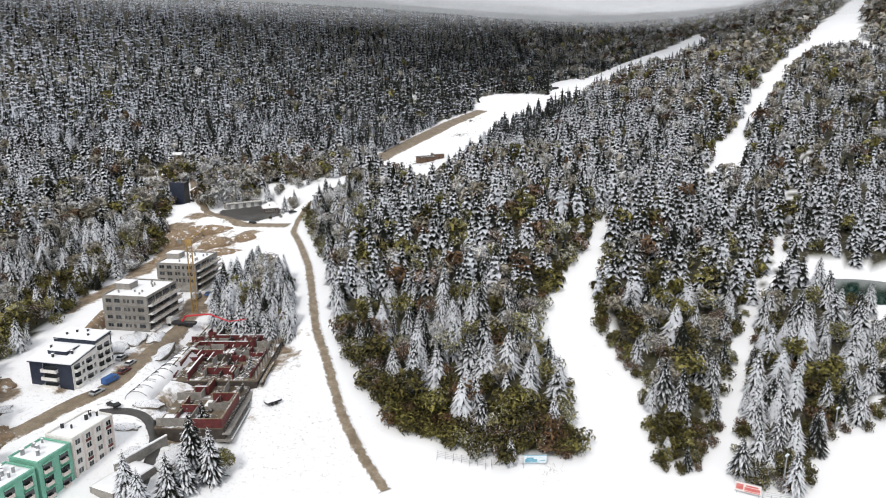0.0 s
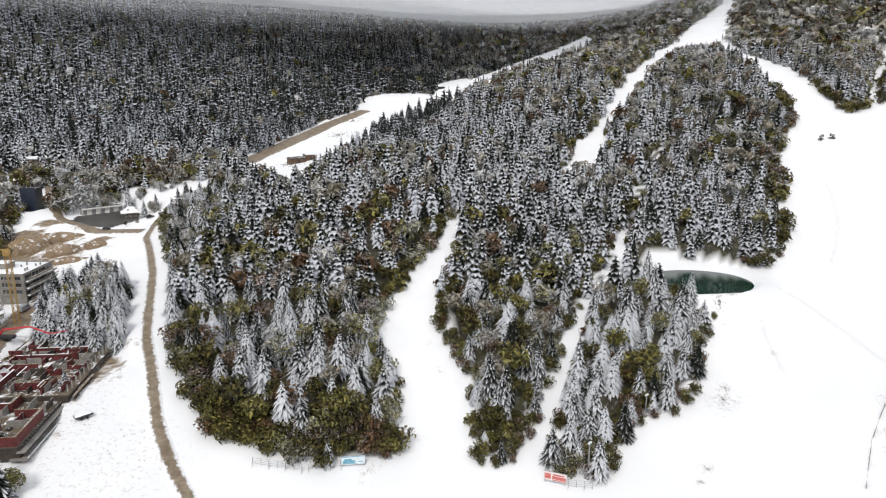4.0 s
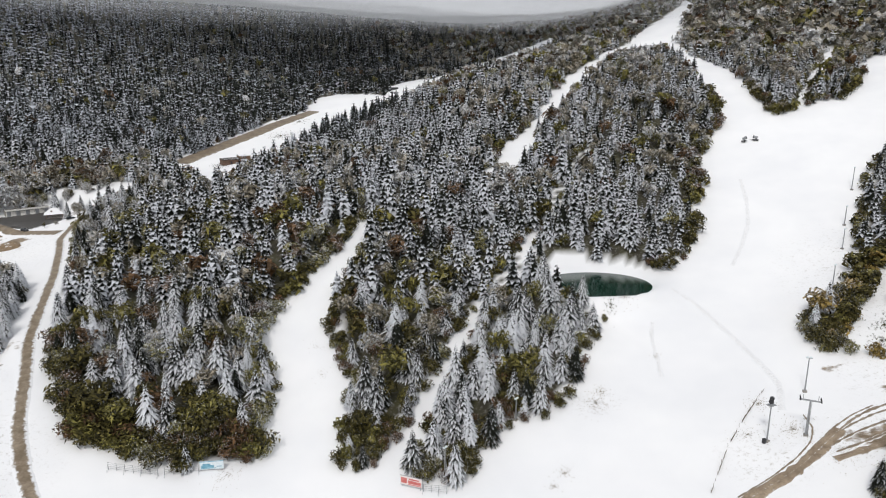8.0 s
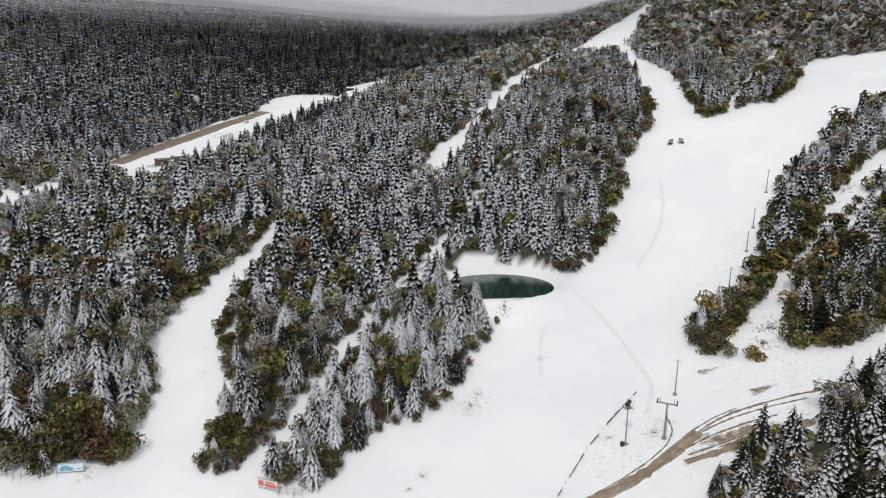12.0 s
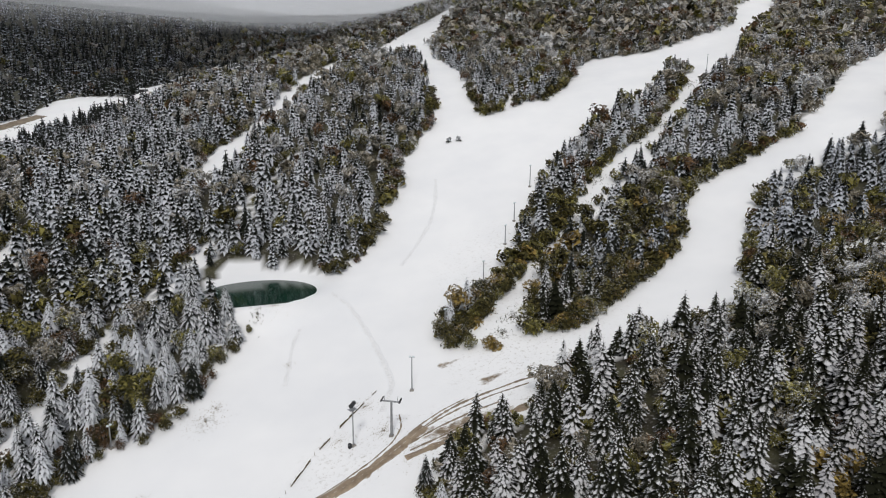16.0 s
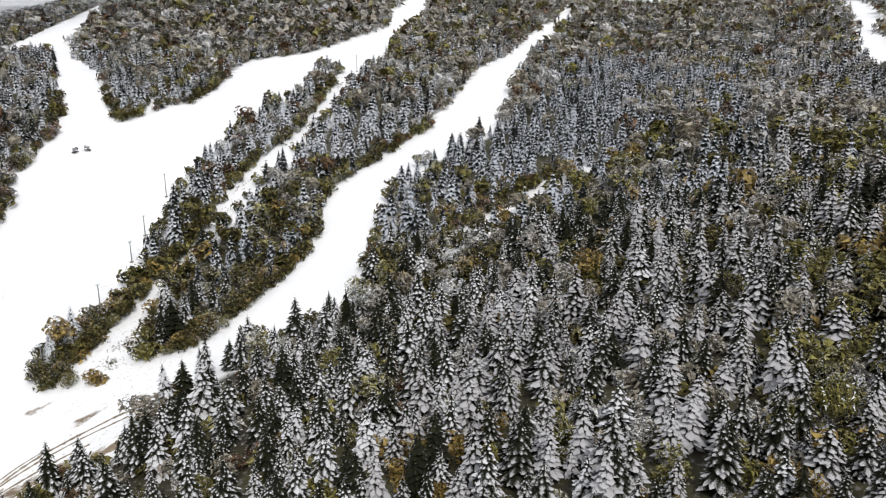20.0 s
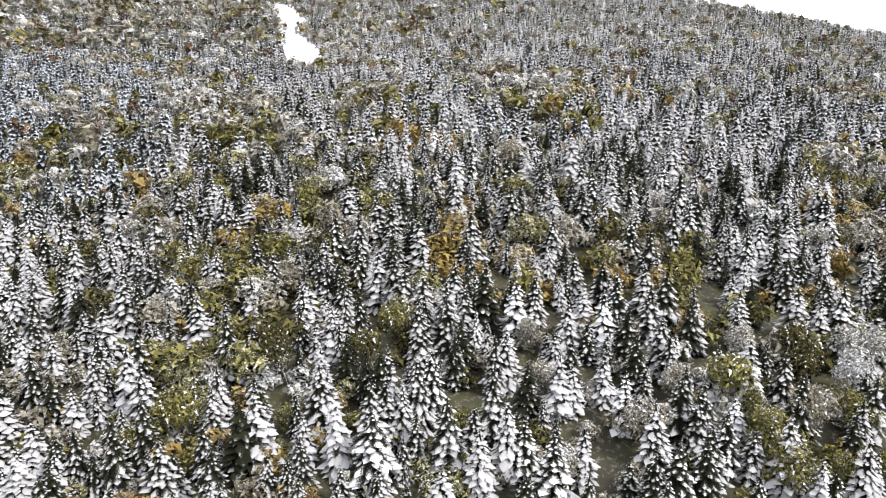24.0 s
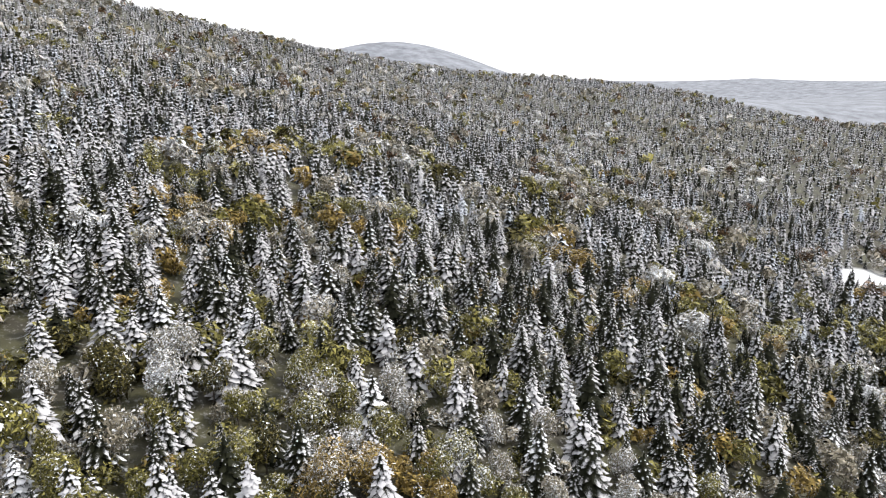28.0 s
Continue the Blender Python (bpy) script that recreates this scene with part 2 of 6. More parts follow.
# open ground among the woods, as outlines on the plan
OPEN = {
    "base_slope": [(91, 158.5), (103, 173), (112, 182), (118, 180), (129, 187.5), (140.5, 204), (145.5, 213), (151, 225), (164, 232), (187, 256), (198, 260), (215, 282), (234, 322), (241, 342), (262, 365), (279, 396), (292, 371), (298, 368), (333, 374), (356, 341), (309, 307), (293, 286), (271, 259), (255, 236), (243, 224), (217, 208), (213, 200), (213, 190), (239, 175), (251, 172), (246, 161), (238, 157), (222, 147), (206, 143), (198, 140), (184, 128), (177, 114)],
    "left_arm": [(276, 388), (286, 428), (301, 490), (312, 540), (334, 615), (350, 672), (358, 655), (332, 590), (316, 520), (318, 470), (306, 425), (298, 385), (293, 366)],
    "right_arm": [(297, 366), (300, 361), (329, 365), (357, 386), (407, 449), (422, 457), (459, 439), (494, 448), (546, 462), (586, 506), (613, 525), (645, 556), (650, 530), (596, 478), (542, 439), (496, 400), (463, 360), (436, 360), (444, 378), (439, 390), (420, 373), (394, 351), (358, 333), (344, 326), (327, 313), (307, 301), (295, 289)],
    "third_piste": [(227, 187), (254, 177), (276, 187), (296, 196), (316, 209), (342, 240), (354, 245), (399, 253), (422, 259), (463, 283), (511, 317), (570, 347), (640, 392), (735, 444), (738, 436), (640, 374), (573, 332), (506, 282), (468, 252), (440, 231), (405, 233), (384, 229), (368, 223), (348, 207), (327, 185), (317, 175), (304, 156), (286, 158), (268, 159), (250, 160), (240, 158), (224, 150)],
    "third_top": [(483, 275), (580, 346), (718, 428), (893, 554), (741, 437), (589, 343), (484, 266)],
    "lift_strip": [(219, 189), (233, 204), (254, 223), (284, 247), (312, 274), (324, 282), (333, 276), (299, 252), (273, 232), (256, 212), (245, 195), (239, 185), (239, 175)],
    "lift_strip_up": [(361, 298), (384, 317), (430, 360), (460, 376), (430, 343), (392, 312), (364, 292)],
    "first_piste": [(68, 309), (59, 287), (46, 264), (36, 245), (32, 235), (37, 221), (40, 210), (39, 193), (39, 175), (64, 167), (60, 175), (59, 189), (62, 209), (59, 220), (55, 234), (56, 250), (58, 263), (62, 271), (68, 291), (78, 307)],
    "cut_line": [(191.8, 371.2), (170, 340.3), (150.9, 304.4), (136.6, 281.8), (124.8, 262.2), (113.2, 244.1), (103.4, 229.2), (96.9, 217.8), (91.3, 208), (86, 198.1), (80.3, 186.7), (73.8, 176.5), (66.5, 169.5), (77, 166), (79.4, 175.8), (84.8, 186.2), (90.7, 197.5), (95.9, 207.3), (101, 218), (106.7, 228.7), (116, 243.9), (127.4, 262), (140, 281.9), (152.5, 304.4), (171.6, 340), (193.2, 370.6)],
    "second_piste": [(138, 365), (150, 390), (177, 423), (188, 441), (207, 472), (246, 521), (278, 580), (300, 606), (339, 668), (401, 736), (425, 770), (440, 765), (392, 700), (370, 662), (326, 572), (268, 532), (231, 483), (207, 450), (189, 427), (173, 412), (162, 376), (148, 357), (134, 350)],
    "pond_clear": [(143, 262), (146, 270), (153, 274), (171, 271), (183, 262), (186, 255), (177, 245), (165, 237), (151, 225), (146, 224), (146, 243)],
    "valley": [(-47, 450), (-22, 509), (2, 560), (30, 600), (35, 645), (50, 664), (76, 644), (90, 612), (95, 580), (81, 562), (62, 546), (41, 528), (29, 493), (17, 450), (4, 415), (-8, 372)],
    "valley_far": [(88, 600), (100, 645), (108, 705), (120, 738), (135, 752), (128, 690), (214, 862), (270, 905), (330, 960), (345, 940), (300, 850), (242, 752), (176, 666), (116, 588), (92, 578)],
    "village": [(-136, 201), (-135, 218), (-137, 243), (-145, 277), (-142, 291), (-142, 326), (-139, 349), (-154, 380), (-154, 400), (-180, 434), (-170, 438), (-143, 416), (-122, 415), (-102, 416), (-82, 416), (-62, 418), (-47, 407), (-69, 379), (-71, 355), (-57, 309), (-47, 266), (-39, 240), (-33, 218), (-25, 202), (-17, 187), (-4, 181), (12, 174), (30, 175), (32, 166), (-103, 145)],
    "side_strip": [(334, 158), (345, 164), (358, 167), (381, 166), (399, 167), (424, 164), (419, 160), (383, 158.5), (366, 157.5), (348, 156), (332, 154)],
    "upper_clear": [(1097, 315), (962, 248), (715, 154), (640, 126), (648, 108), (773, 148), (850, 186), (900, 217), (998, 244), (1087, 299)],
    "south_glade": [(360, -474), (384, -472), (394, -446), (374, -428), (354, -446)],
    "fork_cut": [(309, 372), (345, 417), (408, 493), (420, 502), (377, 443), (339, 402), (314, 370)],
    "lift_join": [(322, 284), (362, 300), (366, 291), (333, 275)],
    "meadow": [(-200, 150), (-200, 40), (170, 40), (172, 110), (176, 128), (90, 163), (64, 172), (50, 176), (38, 179), (32, 175), (-103, 145)],
}


def inside(poly, x, y):
    x, y = np.asarray(x, float), np.asarray(y, float)
    hit = np.zeros(x.shape, bool)
    for (x0, y0), (x1, y1) in zip(poly, poly[1:] + poly[:1]):
        if y0 != y1:
            hit ^= ((y0 > y) != (y1 > y)) & (x < (x1 - x0) * (y - y0) / (y1 - y0) + x0)
    return hit


def is_open(x, y):
    hit = np.zeros(np.shape(x), bool)
    for poly in OPEN.values():
        hit |= inside(poly, x, y)
    return hit & ~inside(CLUMP, x, y)


CLUMP = [(-83, 238), (-65, 229), (-51, 231), (-57, 257), (-64, 278), (-80, 298), (-90, 271)]


def steps(*spans):
    """Grid lines: (from, to, step) spans joined."""
    out = [np.arange(a, b, s) for a, b, s in spans]
    return np.unique(np.concatenate(out))


def mesh_of(name, verts, faces, mats, index=None, smooth=False, rib=None):
    me = bpy.data.meshes.new(name)
    verts, faces = np.asarray(verts, np.float32), np.asarray(faces, np.int32)
    k = faces.shape[1]
    me.vertices.add(len(verts))
    me.vertices.foreach_set("co", verts.ravel())
    me.loops.add(faces.size)
    me.loops.foreach_set("vertex_index", faces.ravel())
    me.polygons.add(len(faces))
    me.polygons.foreach_set("loop_start", np.arange(len(faces), dtype=np.int32) * k)
    for m in mats:
        me.materials.append(m)
    if index is not None:
        me.polygons.foreach_set("material_index", np.asarray(index, np.int32))
    if smooth:
        me.polygons.foreach_set("use_smooth", np.ones(len(faces), bool))
    if rib is not None:
        at = me.attributes.new("rib", "FLOAT", "POINT")
        at.data.foreach_set("value", np.asarray(rib, np.float32).ravel())
    me.update(calc_edges=True)
    me.validate()
    return me


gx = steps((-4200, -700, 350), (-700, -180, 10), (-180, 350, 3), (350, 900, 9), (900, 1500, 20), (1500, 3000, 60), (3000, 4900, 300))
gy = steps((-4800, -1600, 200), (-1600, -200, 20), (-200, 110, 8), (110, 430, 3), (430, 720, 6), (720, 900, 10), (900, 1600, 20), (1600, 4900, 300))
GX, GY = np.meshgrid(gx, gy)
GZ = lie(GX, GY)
ii = np.arange(GX.size).reshape(GX.shape)
quads = np.stack([ii[:-1, :-1], ii[:-1, 1:], ii[1:, 1:], ii[1:, :-1]], -1).reshape(-1, 4)
ground_mat, gn, gl, gb = tree_of("snowy_ground")
gt = ground_mat.node_tree
att = gn.new("ShaderNodeAttribute")
att.attribute_name = "wood"
# leaf litter, its colour darkened to hold the shade between the trees
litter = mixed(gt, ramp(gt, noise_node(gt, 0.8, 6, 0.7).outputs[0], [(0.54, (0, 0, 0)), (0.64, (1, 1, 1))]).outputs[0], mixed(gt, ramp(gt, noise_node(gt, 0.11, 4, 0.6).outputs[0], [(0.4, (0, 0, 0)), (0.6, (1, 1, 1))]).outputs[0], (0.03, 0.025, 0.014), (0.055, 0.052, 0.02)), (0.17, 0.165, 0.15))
sn = mixed(gt, ramp(gt, noise_node(gt, 0.03, 3).outputs[0], [(0.35, (0, 0, 0)), (0.7, (1, 1, 1))]).outputs[0], (0.89, 0.89, 0.9), (0.82, 0.825, 0.845))
blades = ramp(gt, noise_node(gt, 0.8, 9, 0.8).outputs[0], [(0.54, (0, 0, 0)), (0.67, (0.7, 0.7, 0.7))])
thin = gn.new("ShaderNodeAttribute")
thin.attribute_name = "thin"
mul = gn.new("ShaderNodeMath")
mul.operation = "MULTIPLY"
gl.new(blades.outputs[0], mul.inputs[0])
gl.new(thin.outputs["Fac"], mul.inputs[1])
sn = mixed(gt, mul.outputs[0], sn, (0.22, 0.18, 0.12))
soil = gn.new("ShaderNodeAttribute")
soil.attribute_name = "soil"
soft = gn.new("ShaderNodeMath")
soft.operation = "MULTIPLY_ADD"
gl.new(noise_node(gt, 0.16, 6, 0.7).outputs[0], soft.inputs[0])
soft.inputs[1].default_value = 1.6
gl.new(soil.outputs["Fac"], soft.inputs[2])
earth = mixed(gt, ramp(gt, noise_node(gt, 0.4, 5).outputs[0], [(0.4, (0, 0, 0)), (0.6, (1, 1, 1))]).outputs[0], (0.17, 0.125, 0.08), (0.3, 0.23, 0.16))
edge = gn.new("ShaderNodeMath")
edge.operation = "SUBTRACT"
gl.new(soft.outputs[0], edge.inputs[0])
edge.inputs[1].default_value = 1.15
sn = mixed(gt, ramp(gt, edge.outputs[0], [(0.0, (0, 0, 0)), (0.22, (1, 1, 1))]).outputs[0], sn, earth)
away = gn.new("ShaderNodeAttribute")
away.attribute_name = "away"
# distant woods: treetops in grey-blue, with haze put into their colour
canopy = mixed(gt, ramp(gt, noise_node(gt, 0.02, 6, 0.7).outputs[0], [(0.35, (0, 0, 0)), (0.65, (1, 1, 1))]).outputs[0], (0.09, 0.095, 0.11), (0.24, 0.25, 0.28))
litter = mixed(gt, away.outputs["Fac"], litter, canopy)
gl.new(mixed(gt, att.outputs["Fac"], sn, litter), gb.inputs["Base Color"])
gb.inputs["Roughness"].default_value = 0.7
bumped(gt, gb, noise_node(gt, 0.7, 6, 0.7).outputs[0], 0.4, 0.15)
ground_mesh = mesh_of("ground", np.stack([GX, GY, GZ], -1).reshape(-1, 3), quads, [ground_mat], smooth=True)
wood = np.ones(GX.size, bool)
for sx, sy in ((0, 0), (5, 0), (-5, 0), (0, 6), (0, -6)):
    wood &= ~is_open(GX.ravel() + sx, GY.ravel() + sy)
wood &= ~((GY.ravel() < 60) & (GX.ravel() < 150))


def painted(name, values):
    a = ground_mesh.attributes.new(name, "FLOAT", "POINT")
    a.data.foreach_set("value", np.asarray(values, np.float32))


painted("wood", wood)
gxr, gyr = GX.ravel(), GY.ravel()
painted("away", np.clip((np.hypot(gxr - 100, gyr) - 1350) / 200, 0, 1))
THIN = [(-100, 195, 26, 34), (-70, 165, 22, 16), (-105, 330, 34, 34), (-95, 262, 14, 40), (-55, 195, 14, 22), (216, 148, 26, 12), (172, 150, 10, 10), (232, 172, 20, 12), (255, 215, 25, 40), (-40, 175, 20, 18), (262, 232, 14, 30), (138, 186, 7, 5), (240, 180, 20, 8)]
SOIL = [(-70, 184, 14, 18, 0.8), (-70, 220, 22, 24, 0.85), (-93, 255, 7, 22, 0.9), (-118, 342, 24, 20, 0.55), (-128, 184, 8, 6, 0.7), (-111, 196, 5, 14, 0.6), (-98, 212, 5, 26, 0.6), (211, 181, 7, 2.0, 0.62), (220, 166, 9, 2.4, 0.62), (228, 163, 7, 1.8, 0.5), (206, 147, 14, 5, 0.62), (196, 150, 8, 3, 0.6), (-143, 262, 5, 16, 1), (-139, 284, 5, 18, 1), (-137, 312, 6, 16, 1), (-134, 338, 8, 12, 1), (-142, 366, 9, 13, 1), (-129, 384, 14, 6, 0.9), (-124, 356, 9, 7, 0.9), (-100, 350, 9, 6, 0.8), (-112, 372, 10, 5, 0.6)]
painted("thin", np.max([np.clip(1.5 - np.hypot((gxr - a) / r, (gyr - b) / s), 0, 1) for a, b, r, s in THIN], axis=0))
painted("soil", np.max([np.clip(1.4 - np.hypot((gxr - a) / r, (gyr - b) / s), 0, 1) * k for a, b, r, s, k in SOIL], axis=0))
ground = tagged(new("ground", ground_mesh), "snow-covered hillside with shade-dark leaf litter under the trees", "ground", kind="structure")


def ribbon(name, line, width, mat, label, lift=0.25, step=2.0, ragged=0.0, category="road"):
    """A band of road draped over the ground along a plan line."""
    pts = np.array(line, float)
    d = np.r_[0, np.cumsum(np.hypot(*np.diff(pts, axis=0).T))]
    s = np.arange(0, d[-1], step)
    fx, fy = np.interp(s, d, pts[:, 0]), np.interp(s, d, pts[:, 1])
    for _ in range(4):
        fx[1:-1], fy[1:-1] = (fx[:-2] + 2 * fx[1:-1] + fx[2:]) / 4, (fy[:-2] + 2 * fy[1:-1] + fy[2:]) / 4
    tx, ty = np.gradient(fx), np.gradient(fy)
    ln = np.hypot(tx, ty)
    nx, ny = -ty / ln, tx / ln
    rs = np.random.RandomState(len(line) + int(width * 10))
    rows, across = [], np.linspace(-0.5, 0.5, 7)
    wob = 1 + ragged * (rs.rand(len(s)) - 0.5)
    for a in across:
        px, py = fx + nx * a * width * wob, fy + ny * a * width * wob
        rows.append(np.stack([px, py, lie(px, py) + (lift if abs(a) < 0.45 else -0.3)], -1))
    v = np.stack(rows, 1)
    k = np.arange(v.shape[0] * v.shape[1]).reshape(v.shape[:2])
    q = np.stack([k[:-1, 1:], k[:-1, :-1], k[1:, :-1], k[1:, 1:]], -1).reshape(-1, 4)
    me = mesh_of(name, v.reshape(-1, 3), q, [mat], smooth=True)
    a = me.attributes.new("edge", "FLOAT", "POINT")
    a.data.foreach_set("value", np.tile(np.abs(across) * 2, len(s)).astype(np.float32))
    return tagged(new(name, me), label, category, kind="structure")


ribbon("road", [(-15, 162), (-23, 175), (-30, 190), (-39, 218), (-45, 235), (-52, 267), (-57, 289), (-67, 321), (-74, 340), (-75, 361), (-73, 381), (-65, 396)], 5.6, RUTS, "muddy brown track winding through the snow", ragged=0.2)
ribbon("road", [(-114, 163), (-109, 170), (-104, 181), (-97, 191), (-95, 211), (-92, 233), (-92, 248)], 7.0, MUD, "muddy road between the building sites", ragged=0.15)
ribbon("road", [(-43, 449), (-18, 506), (5, 554), (32, 592)], 15.0, MUD, "brown dirt road up the valley", ragged=0.2)
ribbon("road", [(146, 130), (155, 135), (164, 138.5), (175, 142.5), (183, 146.8), (190, 151), (196, 154.6)], 4.2, EARTH, "muddy service track across the foot of the slope", ragged=0.5)
ribbon("road", [(186, 143.2), (195, 144), (204, 144.6), (214, 146), (222, 147)], 3.0, EARTH, "muddy branch of the service track", ragged=0.9)
for line, width in (([(192, 152.4), (200, 156.6), (206, 158.6), (214, 159.6), (226, 160.2), (240, 158.2)], 1.5), ([(193, 152.6), (199, 154.8), (206, 156.6), (216, 157.6), (228, 157.4)], 1.2), ([(184, 147), (190, 149), (198, 151.4), (208, 153), (217, 153.2)], 1.3),
                    ([(178, 145.6), (186, 150.4), (193, 154.8), (201, 158.4), (209, 160.4)], 0.9), ([(158, 138.4), (168, 142), (178, 146.8), (185, 151.6), (189, 157), (190, 164)], 0.8), ([(188, 145.6), (198, 147), (209, 149.2)], 1.4)):
    ribbon("track", line, width, RUTS, "thin brown wheel marks braided along the service track", lift=0.12, step=1.0, ragged=0.9, category="track")

# ---- reservoir ----
WATER, wn, wl, wb = tree_of("dark_green_water")
wl.new(mixed(WATER.node_tree, noise_node(WATER.node_tree, 0.12, 3).outputs[0], (0.004, 0.022, 0.014), (0.01, 0.04, 0.026)), wb.inputs["Base Color"])
wb.inputs["Roughness"].default_value = 0.12
bumped(WATER.node_tree, wb, noise_node(WATER.node_tree, 1.5, 3).outputs[0], 0.08, 0.05)
ang = np.linspace(0, 2 * math.pi, 64, endpoint=False)
bm = bmesh.new()
bm.faces.new([bm.verts.new((POND[0] + (POND_R[0] + 2) * math.cos(a), POND[1] + (POND_R[1] + 2) * math.sin(a), POND_Z)) for a in ang])
me = bpy.data.meshes.new("water")
bm.to_mesh(me)
bm.free()
me.materials.append(WATER)
tagged(new("water", me), "dark green water of a snow-making reservoir", "pond", kind="structure")

# ---- trees ----
SNOW_SIDE = math.atan2(-0.94, -0.34)  # side of the boughs that is given the most snow


def blade(v, f, m, base, a, length, width, droop, mat):
    """One bough, a drooping roof-shaped blade; the fourth number is how far a point lies from where snow gathers."""
    c, s = math.cos(a), math.sin(a)
    n = len(v)
    x, y, z = base

    def at(r, w, dz, bare):
        return (x + c * r - s * w, y + s * r + c * w, z + dz, bare)
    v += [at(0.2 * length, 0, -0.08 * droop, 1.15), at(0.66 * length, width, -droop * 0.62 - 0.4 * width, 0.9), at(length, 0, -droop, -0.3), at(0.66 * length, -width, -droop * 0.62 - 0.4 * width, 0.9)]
    f += [(n, n + 2, n + 1), (n, n + 3, n + 2)]
    m += [mat] * 2


def conifer_shape(seed, tiers, boughs, fine, snow, bare=0.0):
    """A spruce one unit tall: needle boughs (0), snow on boughs (1), trunk (2)."""
    rs = random.Random(seed)
    v, f, m = [], [], []
    wide = rs.uniform(0.19, 0.25)
    low = rs.uniform(0.05, 0.12)
    for t in range(tiers):
        k = t / (tiers - 1)
        z = low + (0.985 - low) * k ** 0.92
        reach = wide * min(1.0, (1 - k) / 0.8) ** 0.85 * (1.0 if k > 0.1 else 0.85) + 0.01
        n = max(3, round(boughs * (1 - 0.5 * k)))
        off = rs.uniform(0, 6.3)
        for b in range(n):
            a = off + 6.283 * (b + rs.uniform(-0.3, 0.3)) / n
            ln = reach * rs.uniform(0.7, 1.25)
            zz = z + rs.uniform(-0.45, 0.45) * 0.87 / tiers
            dr = ln * rs.uniform(0.35, 0.8)
            w = max(ln * rs.uniform(0.8, 1.2) * 2.5 / n, 0.01)
            lee = 0.5 + 0.5 * math.cos(a - SNOW_SIDE)
            hit = rs.random() < snow * (0.2 + 0.95 * lee)
            blade(v, f, m, (0, 0, zz), a, ln, w, dr, 0)
            if hit:
                q = rs.uniform(0.35, 0.6)
                c, s = math.cos(a), math.sin(a)
                blade(v, f, m, (0.45 * ln * c, 0.45 * ln * s, zz + 0.008 - 0.38 * dr), a + rs.uniform(-0.1, 0.1), ln * rs.uniform(0.45, 0.6), w * q, dr * 0.55, 1)
    jagged_cone(v, f, m, rs, 0.93, low, wide * 0.62, 6, 1.6)
    if fine:
        n = len(v)
        for z, r in ((-0.06, 0.014), (0.9, 0.003)):
            v += [(r * math.cos(1.2566 * i), r * math.sin(1.2566 * i), z, 1.0) for i in range(5)]
        for i in range(5):
            j = (i + 1) % 5
            f += [(n + i, n + j, n + 5 + j), (n + i, n + 5 + j, n + 5 + i)]
            m += [2, 2]
    v = np.array(v)
    v[:, 3] += bare
    return v, np.array(f), np.array(m)


def jagged_cone(v, f, m, rs, top, low, r, sides, ribs):
    """A crown's inner shade, put in as a dark snowless cone whose rim hangs in points."""
    n = len(v)
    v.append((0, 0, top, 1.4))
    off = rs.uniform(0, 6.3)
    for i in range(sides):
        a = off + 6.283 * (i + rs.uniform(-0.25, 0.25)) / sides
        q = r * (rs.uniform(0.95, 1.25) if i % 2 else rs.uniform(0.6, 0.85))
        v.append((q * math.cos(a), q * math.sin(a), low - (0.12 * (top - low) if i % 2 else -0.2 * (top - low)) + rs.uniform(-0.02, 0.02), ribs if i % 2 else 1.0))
    f += [(n, n + 1 + i, n + 1 + (i + 1) % sides) for i in range(sides)]
    m += [0] * sides


def mid_conifer(seed, tiers, boughs, sides=6):
    """A spruce one unit tall as it shows from afar: a dark core and short drooping boughs of one face each."""
    rs = random.Random(seed)
    v, f, m = [], [], []
    wide, low = rs.uniform(0.22, 0.29), rs.uniform(0.04, 0.1)
    for t in range(tiers):
        k = t / (tiers - 1)
        z = low + 0.08 + (0.9 - low) * k
        reach = wide * min(1.0, (1 - k) / 0.8) ** 0.85 + 0.012
        n = max(3, round(boughs * (1 - 0.55 * k)))
        off = rs.uniform(0, 6.3)
        for b in range(n):
            a = off + 6.283 * (b + rs.uniform(-0.3, 0.3)) / n
            c, s = math.cos(a), math.sin(a)
            r, w, zz = reach * rs.uniform(0.8, 1.25), reach * rs.uniform(2.2, 3.0) * (0.85 if tiers > 15 else 1.0) / n, z + rs.uniform(-0.32, 0.32) / tiers
            i = len(v)
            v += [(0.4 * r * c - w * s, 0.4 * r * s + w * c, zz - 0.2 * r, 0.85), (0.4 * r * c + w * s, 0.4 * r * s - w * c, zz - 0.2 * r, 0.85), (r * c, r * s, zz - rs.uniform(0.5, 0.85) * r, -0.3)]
            f.append((i, i + 2, i + 1))
            m.append(0)
    jagged_cone(v, f, m, rs, 0.88, low, wide * (0.7 if sides > 4 else 0.42), sides, 1.7)
    return np.array(v), np.array(f), np.array(m)


